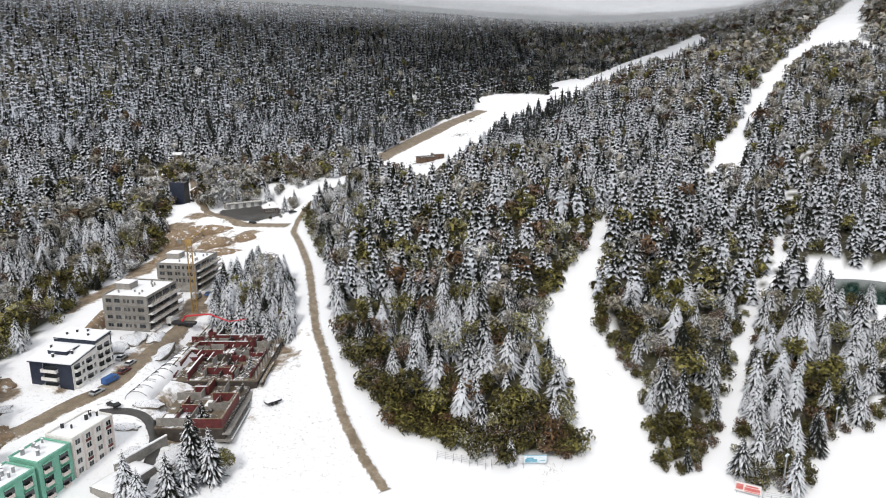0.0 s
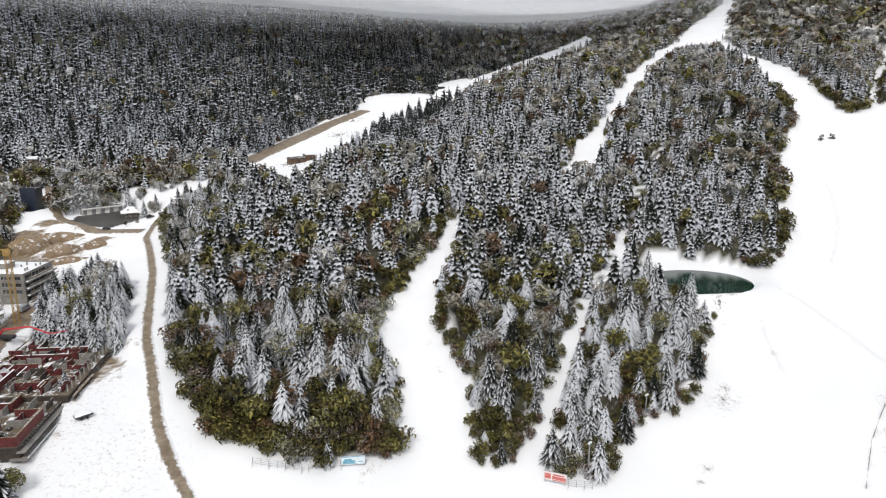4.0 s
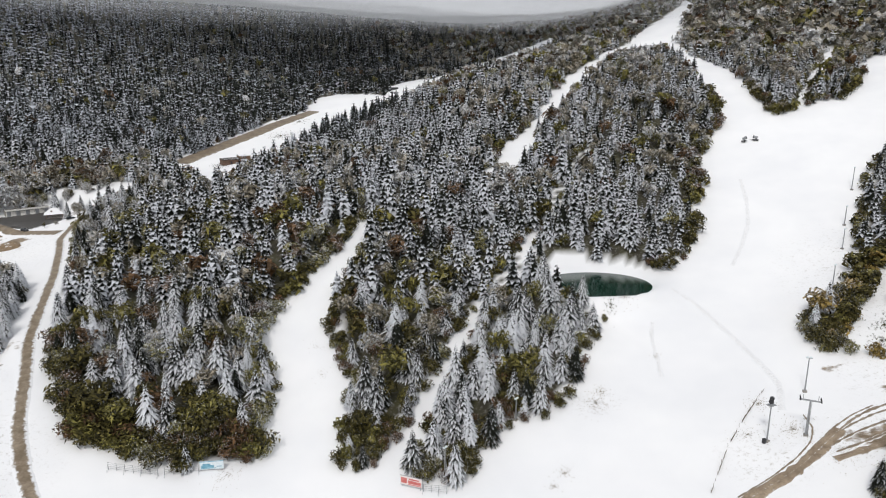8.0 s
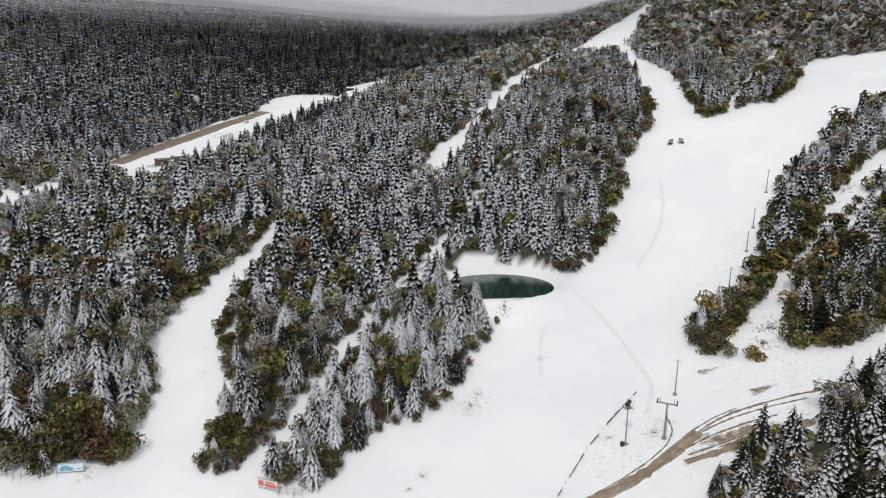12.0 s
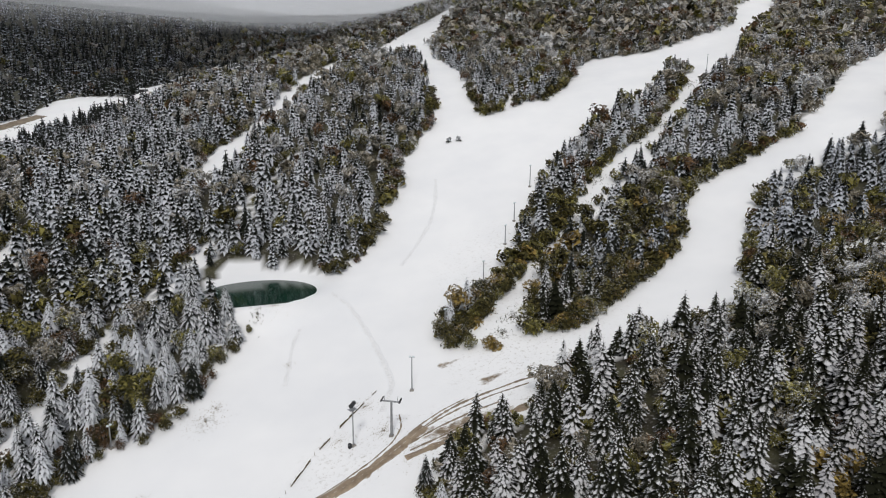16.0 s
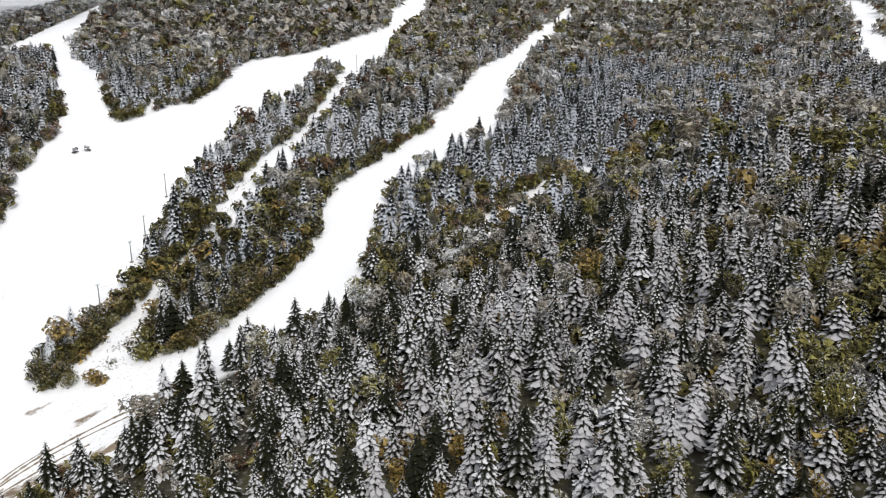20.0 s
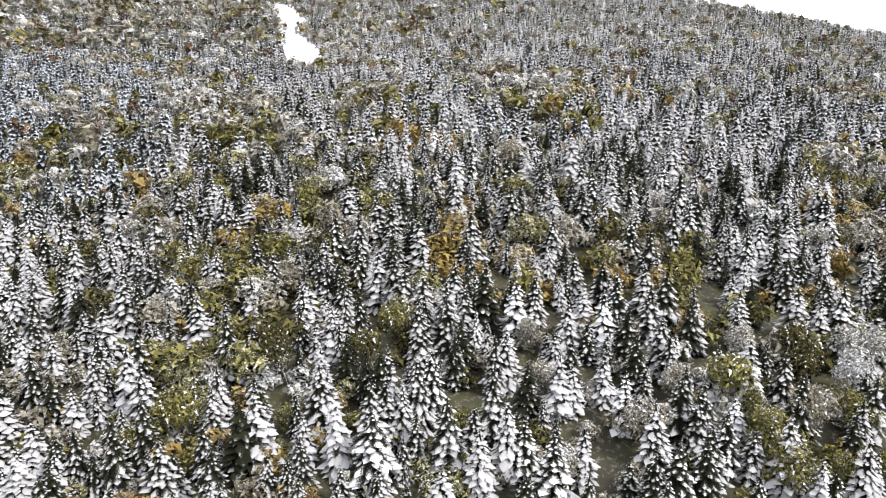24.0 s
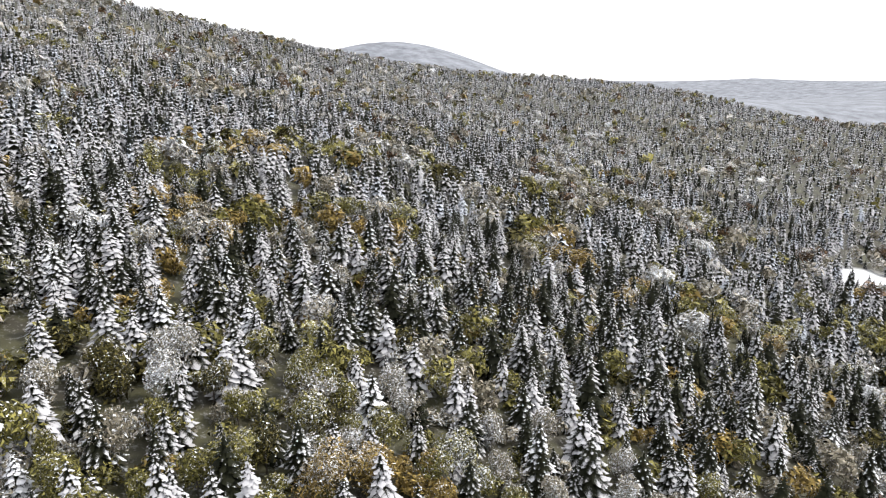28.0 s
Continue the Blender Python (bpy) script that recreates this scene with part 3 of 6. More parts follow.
def broadleaf_shape(seed, cards, size, snow, limbs=True):
    """A round-crowned tree one unit tall: leaf clumps (0), snow (1), trunk and limbs (2)."""
    rs = random.Random(seed)
    v, f, m = [], [], []
    lobes = [(rs.uniform(-0.2, 0.2), rs.uniform(-0.2, 0.2), rs.uniform(0.45, 0.82), rs.uniform(0.16, 0.26)) for _ in range(7)] + [(0, 0, 0.5, 0.3)]
    for _ in range(cards):
        x, y, z, r = rs.choice(lobes)
        d = Vector((rs.gauss(0, 1), rs.gauss(0, 1), rs.gauss(0.35, 0.9))).normalized()
        p = Vector((x, y, z)) + d * r * rs.uniform(0.75, 1.08)
        up = (d + Vector((rs.gauss(0, 0.45), rs.gauss(0, 0.45), rs.gauss(0.2, 0.4)))).normalized()
        side = up.orthogonal().normalized()
        side.rotate(Matrix.Rotation(rs.uniform(0, 6.28), 3, up))
        fwd = up.cross(side)
        q = size * rs.uniform(0.6, 1.4)
        n = len(v)
        side.z -= 0.5
        v += [(*(p + side * q * 1.2), 0), (*(p + fwd * q * 0.6 - side * q * 0.6), 1), (*(p - fwd * q * 0.5 - side * q * 0.9 - up * q * 0.3), 1)]
        f.append((n, n + 1, n + 2))
        m.append(1 if rs.random() < snow * max(0, up.z) else 0)
    sticks = [] if not limbs else [((0, 0, -0.08), (0, 0, 0.7), 0.02)] + [((0, 0, rs.uniform(0.2, 0.4)), (lx * 0.9, ly * 0.9, lz), 0.009) for lx, ly, lz, _ in lobes[:3]]
    for a, b, r in sticks:
        n = len(v)
        for p, k in ((a, r), (b, r * 0.4)):
            v += [(p[0] + k * math.cos(2.094 * i), p[1] + k * math.sin(2.094 * i), p[2], 1.0) for i in range(3)]
        for i in range(3):
            j = (i + 1) % 3
            f += [(n + i, n + j, n + 3 + j), (n + i, n + 3 + j, n + 3 + i)]
            m += [2, 2]
    return np.array(v), np.array(f), np.array(m)


FIR = {0: [conifer_shape(10 + i, 23, 18, True, 0.22, 0.13 * (i % 5) - 0.16) for i in range(12)], 1: [mid_conifer(30 + i, 20, 13) for i in range(10)],
       2: [mid_conifer(50 + i, 8, 9) for i in range(9)], 3: [mid_conifer(70 + i, 4, 5, 4) for i in range(8)]}
EAST_FIR = [conifer_shape(230 + i, 15, 11, False, 0) for i in range(10)]
OAK = {0: [broadleaf_shape(110 + i, 1700, 0.029, 0.1) for i in range(5)], 1: [broadleaf_shape(130 + i, 290, 0.058, 0, False) for i in range(6)],
       2: [broadleaf_shape(150 + i, 85, 0.11, 0, False) for i in range(6)], 3: [broadleaf_shape(170 + i, 15, 0.24, 0, False) for i in range(5)]}

# where trees stand: a jittered lattice over the wooded ground, finer near the valley
rng = np.random.RandomState(7)


def scatter(x0, x1, y0, y1, gap):
    nx, ny = int((x1 - x0) / gap), int((y1 - y0) / gap)
    loose = 0.42 if gap < 5 else 0.6
    x = x0 + (np.arange(nx)[None, :] + 0.5 * (np.arange(ny)[:, None] % 2) + rng.uniform(-loose, loose, (ny, nx))) * gap
    y = y0 + (np.arange(ny)[:, None] + rng.uniform(-loose, loose, (ny, nx))) * gap
    return x.ravel(), y.ravel()


NEAR_GAP, FAR_GAP = 5.6, 8.2
ax, ay = scatter(-330, 640, -460, 620, NEAR_GAP)
fx, fy = scatter(-900, 1450, -1250, 1600, FAR_GAP)
keep = ~((fx > -330) & (fx < 640) & (fy > -460) & (fy < 620))
tx, ty = np.r_[ax, fx[keep]], np.r_[ay, fy[keep]]
# the woods that the flight looks over: north to south-east of it
bearing = np.degrees(np.arctan2(tx - 60, ty + 60))
keep = (bearing > -46) & (bearing < 176) & (np.hypot(tx - 100, ty) > 60) & ~is_open(tx, ty) & ~((tx < 185) & (ty < 128))
keep &= ~((tx < -120) & (ty < 135)) & (np.hypot(tx - 150, ty + 40) < 1500)
for dx, dy in ((1.4, 0), (-1.4, 0), (0, -1.2)):
    keep &= ~is_open(tx + dx, ty + dy)
keep &= np.hypot(tx - 288, ty - 394) > 9
reach = np.where((tx < 152) & (ty < 256), -3.0, 9.0)
keep &= np.hypot((tx - POND[0]) / (POND_R[0] + reach), (ty - POND[1]) / (POND_R[1] + reach)) > 1
keep &= ~((tx > 190) & (tx < 460) & (ty < 200) & (ty > -300) & (rng.rand(len(tx)) < 0.16))
tx, ty = tx[keep], ty[keep]
# no woods in the folds of the land that lie out of sight of the whole flight
tops, seen = lie(tx, ty) + 16, np.zeros(len(tx), bool)
for a, b in ((0, 0), (120, -10), (213, -80)):
    clear = np.ones(len(tx), bool)
    for k in (0.35, 0.5, 0.6, 0.7, 0.78, 0.85, 0.9, 0.94, 0.97):
        clear &= lie(a + (tx - a) * k, b + (ty - b) * k) < 100 + (tops - 100) * k + 2
    seen |= clear
tx, ty = tx[seen], ty[seen]
# a fringe of bushes along the edges of the open ground
bx, by = scatter(-180, 420, 120, 420, 3.2)
edge_of = ~is_open(bx, by) & (is_open(bx, by - 6) | is_open(bx - 5, by - 2) | is_open(bx + 5, by - 2) | (is_open(bx, by - 17) & (by < 215) & (bx < 115))) & ~((bx < 185) & (by < 128)) & ~((bx < -36) & (by < 310))
edge_of &= ~((np.hypot(bx - 25, by - 176) < 7) & (by < 179.5)) & ~((by < 177.2) & (bx < 24)) & ~inside(OPEN["cut_line"], bx + 1.5, by) & ~inside(OPEN["cut_line"], bx - 1.5, by)
edge_of |= (bx > 58) & (bx < 82) & (by > 166) & (by < 196) & ~is_open(bx, by)
edge_of &= np.hypot(bx - 288, by - 394) > 9
edge_of &= (np.hypot(bx - POND[0], by - POND[1]) > 30) & (rng.rand(len(bx)) < np.where((bx > 82) & (bx < 205), 0.66, 0.85))
BUSHES = int(edge_of.sum())
ux, uy = scatter(150, 520, -330, 250, 6.5)
ub = np.degrees(np.arctan2(ux - 60, uy + 60))
under = ~is_open(ux, uy) & (np.hypot(ux - 190, uy + 20) < 290) & (np.hypot(ux - 100, uy) > 60) & (ub > 30) & (ub < 176) & ~((ux < 185) & (uy < 128))
UNDER = int(under.sum())
tx, ty = np.r_[tx, ux[under]], np.r_[ty, uy[under]]
tx, ty = np.r_[tx, bx[edge_of]], np.r_[ty, by[edge_of]]
# trees that stand apart: beside the sites, at the reservoir, behind the garages
APART = [(-58.1, 157.6, 17, 0), (-62.7, 158.7, 19, 0), (-74.7, 146.9, 16, 0), (-65.7, 149.3, 15, 0), (-70, 143, 15, 0), (-62.9, 152.9, 13, 0), (-65.0, 174.5, 14, 0), (-60.8, 206.5, 9, 0), (-56.5, 161.5, 9, 1),
         (148.7, 223.6, 13, 0), (142.6, 229.4, 17, 0), (146.5, 231.0, 14, 0), (135.8, 244.7, 16, 0), (137, 232, 15, 0), (148.5, 227.0, 6, 1), (153.5, 225.5, 4, 1), (-133, 398, 8, 1), (-130, 402, 7, 1), (-119, 416, 12, 0), (-112, 420, 10, 1), (-103, 410, 15, 0), (-97, 413, 9, 1), (-88.5, 389, 13, 0), (-85, 400, 12, 0), (-84, 393, 10, 1), (-90.7, 364.5, 3.5, 1), (-86, 368, 3.5, 1), (-81.8, 372.5, 3.5, 1), (-128, 418, 8, 1), (-138, 424, 9, 1), (-108, 428, 9, 1), (-95, 424, 9, 1), (-82, 424, 9, 1)] + [(-142 + 5.2 * i, 413 + 3.5 * math.sin(i * 2.1), 6.5 + 2 * math.sin(i * 1.3), 0 if i % 5 == 2 else 1) for i in range(14)]
hedge = [(-168 + 3.6 * i + rng.uniform(-1.5, 1.5), 420 + 4.5 * j + 0.12 * i + rng.uniform(-1.5, 1.5)) for i in range(32) for j in range(5)] + [(-147 + rng.uniform(-5, 2), 252 + 4 * i) for i in range(30)]
hedge += [(-141 + 3.4 * i + rng.uniform(-1, 1), 399 + 0.6 * (3.4 * i - 16) + 9.5 + 4 * j + rng.uniform(-1, 1)) for i in range(17) for j in range(3)]
hedge = [p for p in hedge if math.hypot(p[0] + 152, p[1] - 412) > 11 and not (-94 < p[0] < -78 and p[1] < 409)]
APART = [(a, b, 0.95 * c, d) for a, b, c, d in APART] + [(a, b, rng.uniform(6, 10), 0 if k % 5 == 0 else 1) for k, (a, b) in enumerate(hedge)]
cx, cy = scatter(-92, -50, 228, 300, 4.2)
APART += [(a, b, rng.uniform(9, 14), 0) for a, b in zip(cx, cy) if inside(CLUMP, a, b)]
CLUMPED = sum(1 for a, b in zip(cx, cy) if inside(CLUMP, a, b))
tx, ty = np.r_[tx, [a[0] for a in APART]], np.r_[ty, [a[1] for a in APART]]
tz = lie(tx, ty)
far = np.min([np.hypot(tx - a, ty - b) for a, b in ((0, 0), (100, -8), (177, -25), (213, -80))], axis=0)
patchy = np.array([noise.noise(Vector((a * 0.012, b * 0.012, 3.7))) for a, b in zip(tx, ty)])
bands = np.array([noise.noise(Vector((a * 0.02 + 7.1, b * 0.026, 9.2))) for a, b in zip(tx, ty)])
rim = is_open(tx, ty - 9) | is_open(tx + 6, ty - 4) | is_open(tx - 6, ty - 4)
front = is_open(tx, ty - 9) & (ty < 300) & (tx < 215)
east = np.clip((tx - 220) / 200, 0, 1) * np.clip((330 - ty) / 150, 0, 1)
scrubby = (tx < -120) & (ty > 215) & (ty < 440) & is_open(tx + 24, ty - 12)
deep = is_open(tx, ty - 22) & (ty < 215) & (tx < 115)
p_leaf = np.clip(0.1 + 0.5 * patchy + east * (0.02 + 1.1 * bands) + 0.14 * ((tx > 215) & (ty > 225)) + 0.3 * ((tx > 330) & (ty > 300)) + 0.11 * ((tx < 250) & (ty > 170) & (ty < 460)) + (0.05 + 0.42 * (tx < 45)) * deep + 0.45 * scrubby + 0.16 * rim + 0.08 * front, 0.03, 0.9)
p_leaf = np.where((ty > 470) & (tx < 120), p_leaf * 0.2, p_leaf)
p_leaf = np.where((tx < -110) & (ty < 330) & is_open(tx + 26, ty), 0.6, p_leaf)
p_leaf = np.where(rim & (tx > 205) & (tx < 320) & (ty > 170) & (ty < 270), np.where(tx < 264, 1.0, 0.4), p_leaf)
p_leaf = np.where((far > 430) & (ty < 60), p_leaf * 0.45, p_leaf)
leafy = rng.rand(len(tx)) < p_leaf
lod = np.where((far < 255) | ((tx < -40) & (ty < 430) & (ty > 190) & (far < 400)), 1, np.where(far < 560, 2, 3))
tall = np.where(leafy, rng.uniform(6.5, 11, len(tx)), rng.uniform(7.6, 13.2, len(tx)) * np.where(tx > 190, np.where(far > 560, 0.85, np.where(far > 240, 1.0, 1.16)), 1.22) * np.where(rng.rand(len(tx)) < 0.15, 0.65, 1))
tall = np.where(leafy & rim, tall * 0.72, tall)
tall = np.where(~leafy & rim & ~((tx > 190) & (ty < 165)), tall * 0.88, tall)
fringe = np.zeros(len(tx), bool)
fringe[-len(APART) - BUSHES:-len(APART)] = True
leafy[fringe] = True
tall[fringe] = rng.uniform(4.2, 8.0, BUSHES) * np.where((tx[fringe] > 58) & (tx[fringe] < 205), 0.75, 1)
tz[fringe] -= 0.26 * tall[fringe]
tz[leafy & rim & ~fringe] -= 1.6
# low undergrowth that fills the gaps on the near slopes
low = np.zeros(len(tx), bool)
low[-len(APART) - BUSHES - UNDER:-len(APART) - BUSHES] = True
leafy[low] = True
lod[low & (lod == 1) & (far > 130)] = 2
tall[low] = rng.uniform(4.5, 7.0, UNDER)
tz[low] -= 0.3 * tall[low]
leafy[-len(APART):] = [a[3] > 0 for a in APART]
tall[-len(APART):] = [a[2] for a in APART]
hue = np.where(front | rim | fringe | deep | scrubby, rng.choice([4, 4, 0, 0, 2, 4, 4], len(tx)), np.where(east > 0.3, rng.choice([0, 3, 0, 3, 1, 4, 0, 3], len(tx)), rng.choice([0, 4, 0, 3, 2], len(tx))))

tone = np.array([noise.noise(Vector((a * 0.03, b * 0.03, 21.4))) for a, b in zip(tx, ty)])
patch_hue = np.where(tone < -0.22, 1, np.where(tone < 0.08, 0, np.where(tone < 0.4, 3, 4)))
hue = np.where((east > 0.1) & ~fringe & (rng.rand(len(tx)) < 0.65), patch_hue, hue)
hue = np.where((tx > 215) & (ty > 225) & ~fringe, rng.choice([3, 3, 0, 2, 3, 4], len(tx)), hue)

# far off mostly frosted grey leaves: haze put into the hue
hue = np.where((far > 330) & ~fringe & (rng.rand(len(tx)) < 0.85), rng.choice([3, 3, 3, 0, 3, 3, 2], len(tx)), hue)
hue = np.where((tx > 205) & (tx < 320) & (ty > 165) & (ty < 275), rng.choice([4, 4, 0, 4, 4, 1], len(tx)), hue)


def planted(shapes, pick, name, label, leaves, category, needle=None):
    """All the picked trees joined into one stretch of wood."""
    vs, fs, ms, ribs, n = [], [], [], [], 0
    idx = np.nonzero(pick)[0]
    kind = rng.randint(0, len(shapes), len(idx))
    for s, (v, f, m) in enumerate(shapes):
        for h in (range(5) if leaves else (0,)):
            g = idx[(kind == s) & ((hue[idx] == h) if leaves else True)]
            if not len(g):
                continue
            turn = rng.uniform(0, 6.283, len(g))
            c, sn_ = np.cos(turn)[:, None], np.sin(turn)[:, None]
            big = tall[g][:, None]
            fat = big * rng.uniform(0.85, 1.2, len(g))[:, None] * (1.3 if leaves else 1.0 + 0.1 * stout[g][:, None])
            lean = rng.normal(0, 0.015, (len(g), 2))
            X = (v[:, 0] * c - v[:, 1] * sn_) * fat + tx[g][:, None] + lean[:, :1] * v[:, 2] * big
            Y = (v[:, 0] * sn_ + v[:, 1] * c) * fat + ty[g][:, None] + lean[:, 1:] * v[:, 2] * big
            Z = v[:, 2] * big + tz[g][:, None]
            vs.append(np.stack([X, Y, Z], -1).reshape(-1, 3))
            # some trees caught more snow than others; drift also carries the cloud's shade
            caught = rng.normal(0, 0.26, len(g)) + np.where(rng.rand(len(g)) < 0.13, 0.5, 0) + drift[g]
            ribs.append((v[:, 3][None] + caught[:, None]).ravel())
            fs.append((f[None] + n + (np.arange(len(g)) * len(v))[:, None, None]).reshape(-1, 3))
            mm = np.where(m == 0, h, m + 4) if leaves else m
            ms.append(np.tile(mm, len(g)))
            n += len(g) * len(v)
    if not n:
        return None
    mats = LEAF + [BOUGH_SNOW, BARK] if leaves else [needle or NEEDLE, BOUGH_SNOW, BARK]
    return tagged(new(name, mesh_of(name, np.concatenate(vs), np.concatenate(fs), mats, np.concatenate(ms), rib=np.concatenate(ribs))), label, category, kind="stuff")


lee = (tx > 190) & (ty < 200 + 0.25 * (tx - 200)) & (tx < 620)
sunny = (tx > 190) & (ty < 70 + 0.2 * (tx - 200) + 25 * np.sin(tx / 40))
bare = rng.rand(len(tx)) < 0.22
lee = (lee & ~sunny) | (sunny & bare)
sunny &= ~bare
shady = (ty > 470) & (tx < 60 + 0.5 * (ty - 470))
# cloud shade put into the colour: less snow towards the head of the valley
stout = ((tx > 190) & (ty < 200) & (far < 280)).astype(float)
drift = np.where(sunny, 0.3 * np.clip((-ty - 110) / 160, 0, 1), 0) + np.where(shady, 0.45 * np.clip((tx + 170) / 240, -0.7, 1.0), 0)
# single trees: those that stand nearest to the flight, about (250, 40) and along the foot of the slope
near_rank = np.argsort(far)
single = np.zeros(len(tx), bool)
single[-len(APART):len(tx) - len(hedge) - CLUMPED] = True
single[[i for i in near_rank if not leafy[i]][:290]] = True
single[[i for i in near_rank if leafy[i] and not low[i]][:150]] = True
for level, where in ((1, "near the pistes"), (2, "on the slopes beyond"), (3, "far up the hillsides")):
    ok = (lod == level) & ~single
    planted(FIR[level], ok & ~leafy & ~lee & ~sunny & shady, "conifer_forest", "dense dark spruce forest under low cloud " + where, False, "forest", NEEDLE if level == 1 else HAZY_NEEDLE)
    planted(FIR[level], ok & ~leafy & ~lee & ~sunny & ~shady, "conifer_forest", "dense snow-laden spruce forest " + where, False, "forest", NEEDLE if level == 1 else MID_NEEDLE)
    planted(EAST_FIR if level == 1 else FIR[level], ok & ~leafy & lee, "conifer_forest", "dark spruce forest flecked with snow " + where, False, "forest", LEE_NEEDLE if level == 1 else HAZY_NEEDLE)
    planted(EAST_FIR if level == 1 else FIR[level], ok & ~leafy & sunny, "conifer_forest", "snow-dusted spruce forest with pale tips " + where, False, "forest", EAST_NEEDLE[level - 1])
    planted(OAK[level], ok & leafy, "broadleaf_forest", "olive and rusty broadleaf trees dusted with snow " + where, True, "forest")


def tree_masters(shapes, crown_name):
    out = []
    for v, f, m in shapes:
        parts = []
        for k, name in ((0, crown_name), (1, "snow_cover"), (2, "trunk")):
            ff = f[m == k]
            used, inv = np.unique(ff, return_inverse=True)
            parts.append((name, v[used], inv.reshape(ff.shape), k))
        out.append(parts)
    return out


def stand_trees(shapes, picks, name, labels, crown_mats, category, group):
    """Single trees: an Empty at the foot with trunk, crown and snow, sharing meshes."""
    cache = {}
    masters = tree_masters(shapes, "crown")
    for i in picks:
        s, h = int(rng.randint(len(shapes))), int(hue[i]) if len(crown_mats) > 1 else 0
        foot = new(name)
        foot.empty_display_size = 1.0
        turn = math.degrees(rng.uniform(0, 6.28) if len(crown_mats) > 1 else rng.normal(0, 0.35))
        fat = tall[i] * rng.uniform(0.85, 1.2) * (1.0 + 0.1 * stout[i])
        foot.matrix_world = Matrix.LocRotScale((tx[i], ty[i], tz[i]), Euler((rng.normal(0, 0.015), rng.normal(0, 0.015), radians(turn))), (fat, fat, tall[i]))
        tagged(foot, labels[h], category, group)
        for pn, v, f, k in masters[s]:
            key = (s, h if k == 0 else 0, k)
            if key not in cache:
                cache[key] = mesh_of(pn, v[:, :3], f, [(crown_mats[h], BOUGH_SNOW, BARK)[k]], rib=v[:, 3])
            ob = new(pn, cache[key])
            ob.parent = foot
            if k == 1:
                ob["kind"] = "stuff"


stand_trees(FIR[0], np.nonzero(single & ~leafy & ~lee & ~sunny)[0], "spruce_tree", ["tall dark spruce with snow clinging to its boughs"], [NEEDLE], "tree", "spruces standing apart")
stand_trees(FIR[0], np.nonzero(single & ~leafy & lee)[0], "spruce_tree", ["tall dark green spruce flecked with snow"], [LEE_NEEDLE], "tree", "spruces on the near slope")
stand_trees(FIR[0], np.nonzero(single & ~leafy & sunny)[0], "spruce_tree", ["conical spruce with snow on its southern boughs"], [EAST_NEEDLE[0]], "tree", "spruces on the near slope")
stand_trees(OAK[0], np.nonzero(single & leafy)[0], "broadleaf_tree", ["olive-leaved tree dusted with snow", "golden autumn tree dusted with snow", "rust-brown autumn tree dusted with snow", "frosted grey-brown broadleaf tree", "green bushy broadleaf tree with little snow"], LEAF, "tree", "broadleaf trees on the near slope")

# ---- cloud hanging on the hills ----
MIST, mn, ml, mb = tree_of("cloud_vapour")
mt = MIST.node_tree
mn.remove(mb)
out_node = [q for q in mn if q.type == "OUTPUT_MATERIAL"][0]
thru, glow, both = mn.new("ShaderNodeBsdfTransparent"), mn.new("ShaderNodeBsdfTranslucent"), mn.new("ShaderNodeMixShader")
glow.inputs[0].default_value = (0.9, 0.91, 0.93, 1)
dense = mn.new("ShaderNodeAttribute")
dense.attribute_name = "dense"
wisps = noise_node(mt, 0.004, 5, 0.55)
thick = mn.new("ShaderNodeMath")
thick.operation = "MULTIPLY"
ml.new(ramp(mt, wisps.outputs[0], [(0.2, (0.7, 0.7, 0.7)), (0.6, (1, 1, 1))]).outputs[0], thick.inputs[0])
ml.new(dense.outputs["Fac"], thick.inputs[1])
ml.new(thick.outputs[0], both.inputs[0])
ml.new(thru.outputs[0], both.inputs[1])
lit, body = mn.new("ShaderNodeBsdfDiffuse"), mn.new("ShaderNodeMixShader")
lit.inputs[0].default_value = (0.85, 0.86, 0.88, 1)
body.inputs[0].default_value = 0.25
ml.new(glow.outputs[0], body.inputs[1])
ml.new(lit.outputs[0], body.inputs[2])
ml.new(body.outputs[0], both.inputs[2])
ml.new(both.outputs[0], out_node.inputs[0])
for level, z in enumerate((155, 165, 176, 188, 203, 222)):
    cx, cy = np.meshgrid(np.arange(-1800, 1101, 50), np.arange(500, 3201, 50))
    me = bpy.data.meshes.new("cloud")
    k = np.arange(cx.size).reshape(cx.shape)
    q = np.stack([k[:-1, :-1], k[:-1, 1:], k[1:, 1:], k[1:, :-1]], -1).reshape(-1, 4)
    me = mesh_of("cloud", np.stack([cx, cy, np.full(cx.shape, z) + 6 * np.sin(cx / 170 + level) * np.cos(cy / 210)], -1).reshape(-1, 3), q, [MIST], smooth=True)
    fade = np.clip((cy - 560) / 300, 0, 1) * np.clip((3150 - cy) / 500, 0, 1) * np.clip((950 - cx) / 450, 0, 1) * np.clip((cx + 1750) / 300, 0, 1)
    a = me.attributes.new("dense", "FLOAT", "POINT")
    a.data.foreach_set("value", (fade * (0.08, 0.16, 0.26, 0.4, 0.6, 0.75)[level]).astype(np.float32).ravel())
    c = tagged(new("cloud", me), "low grey cloud veiling the hilltops", "cloud", kind="stuff")

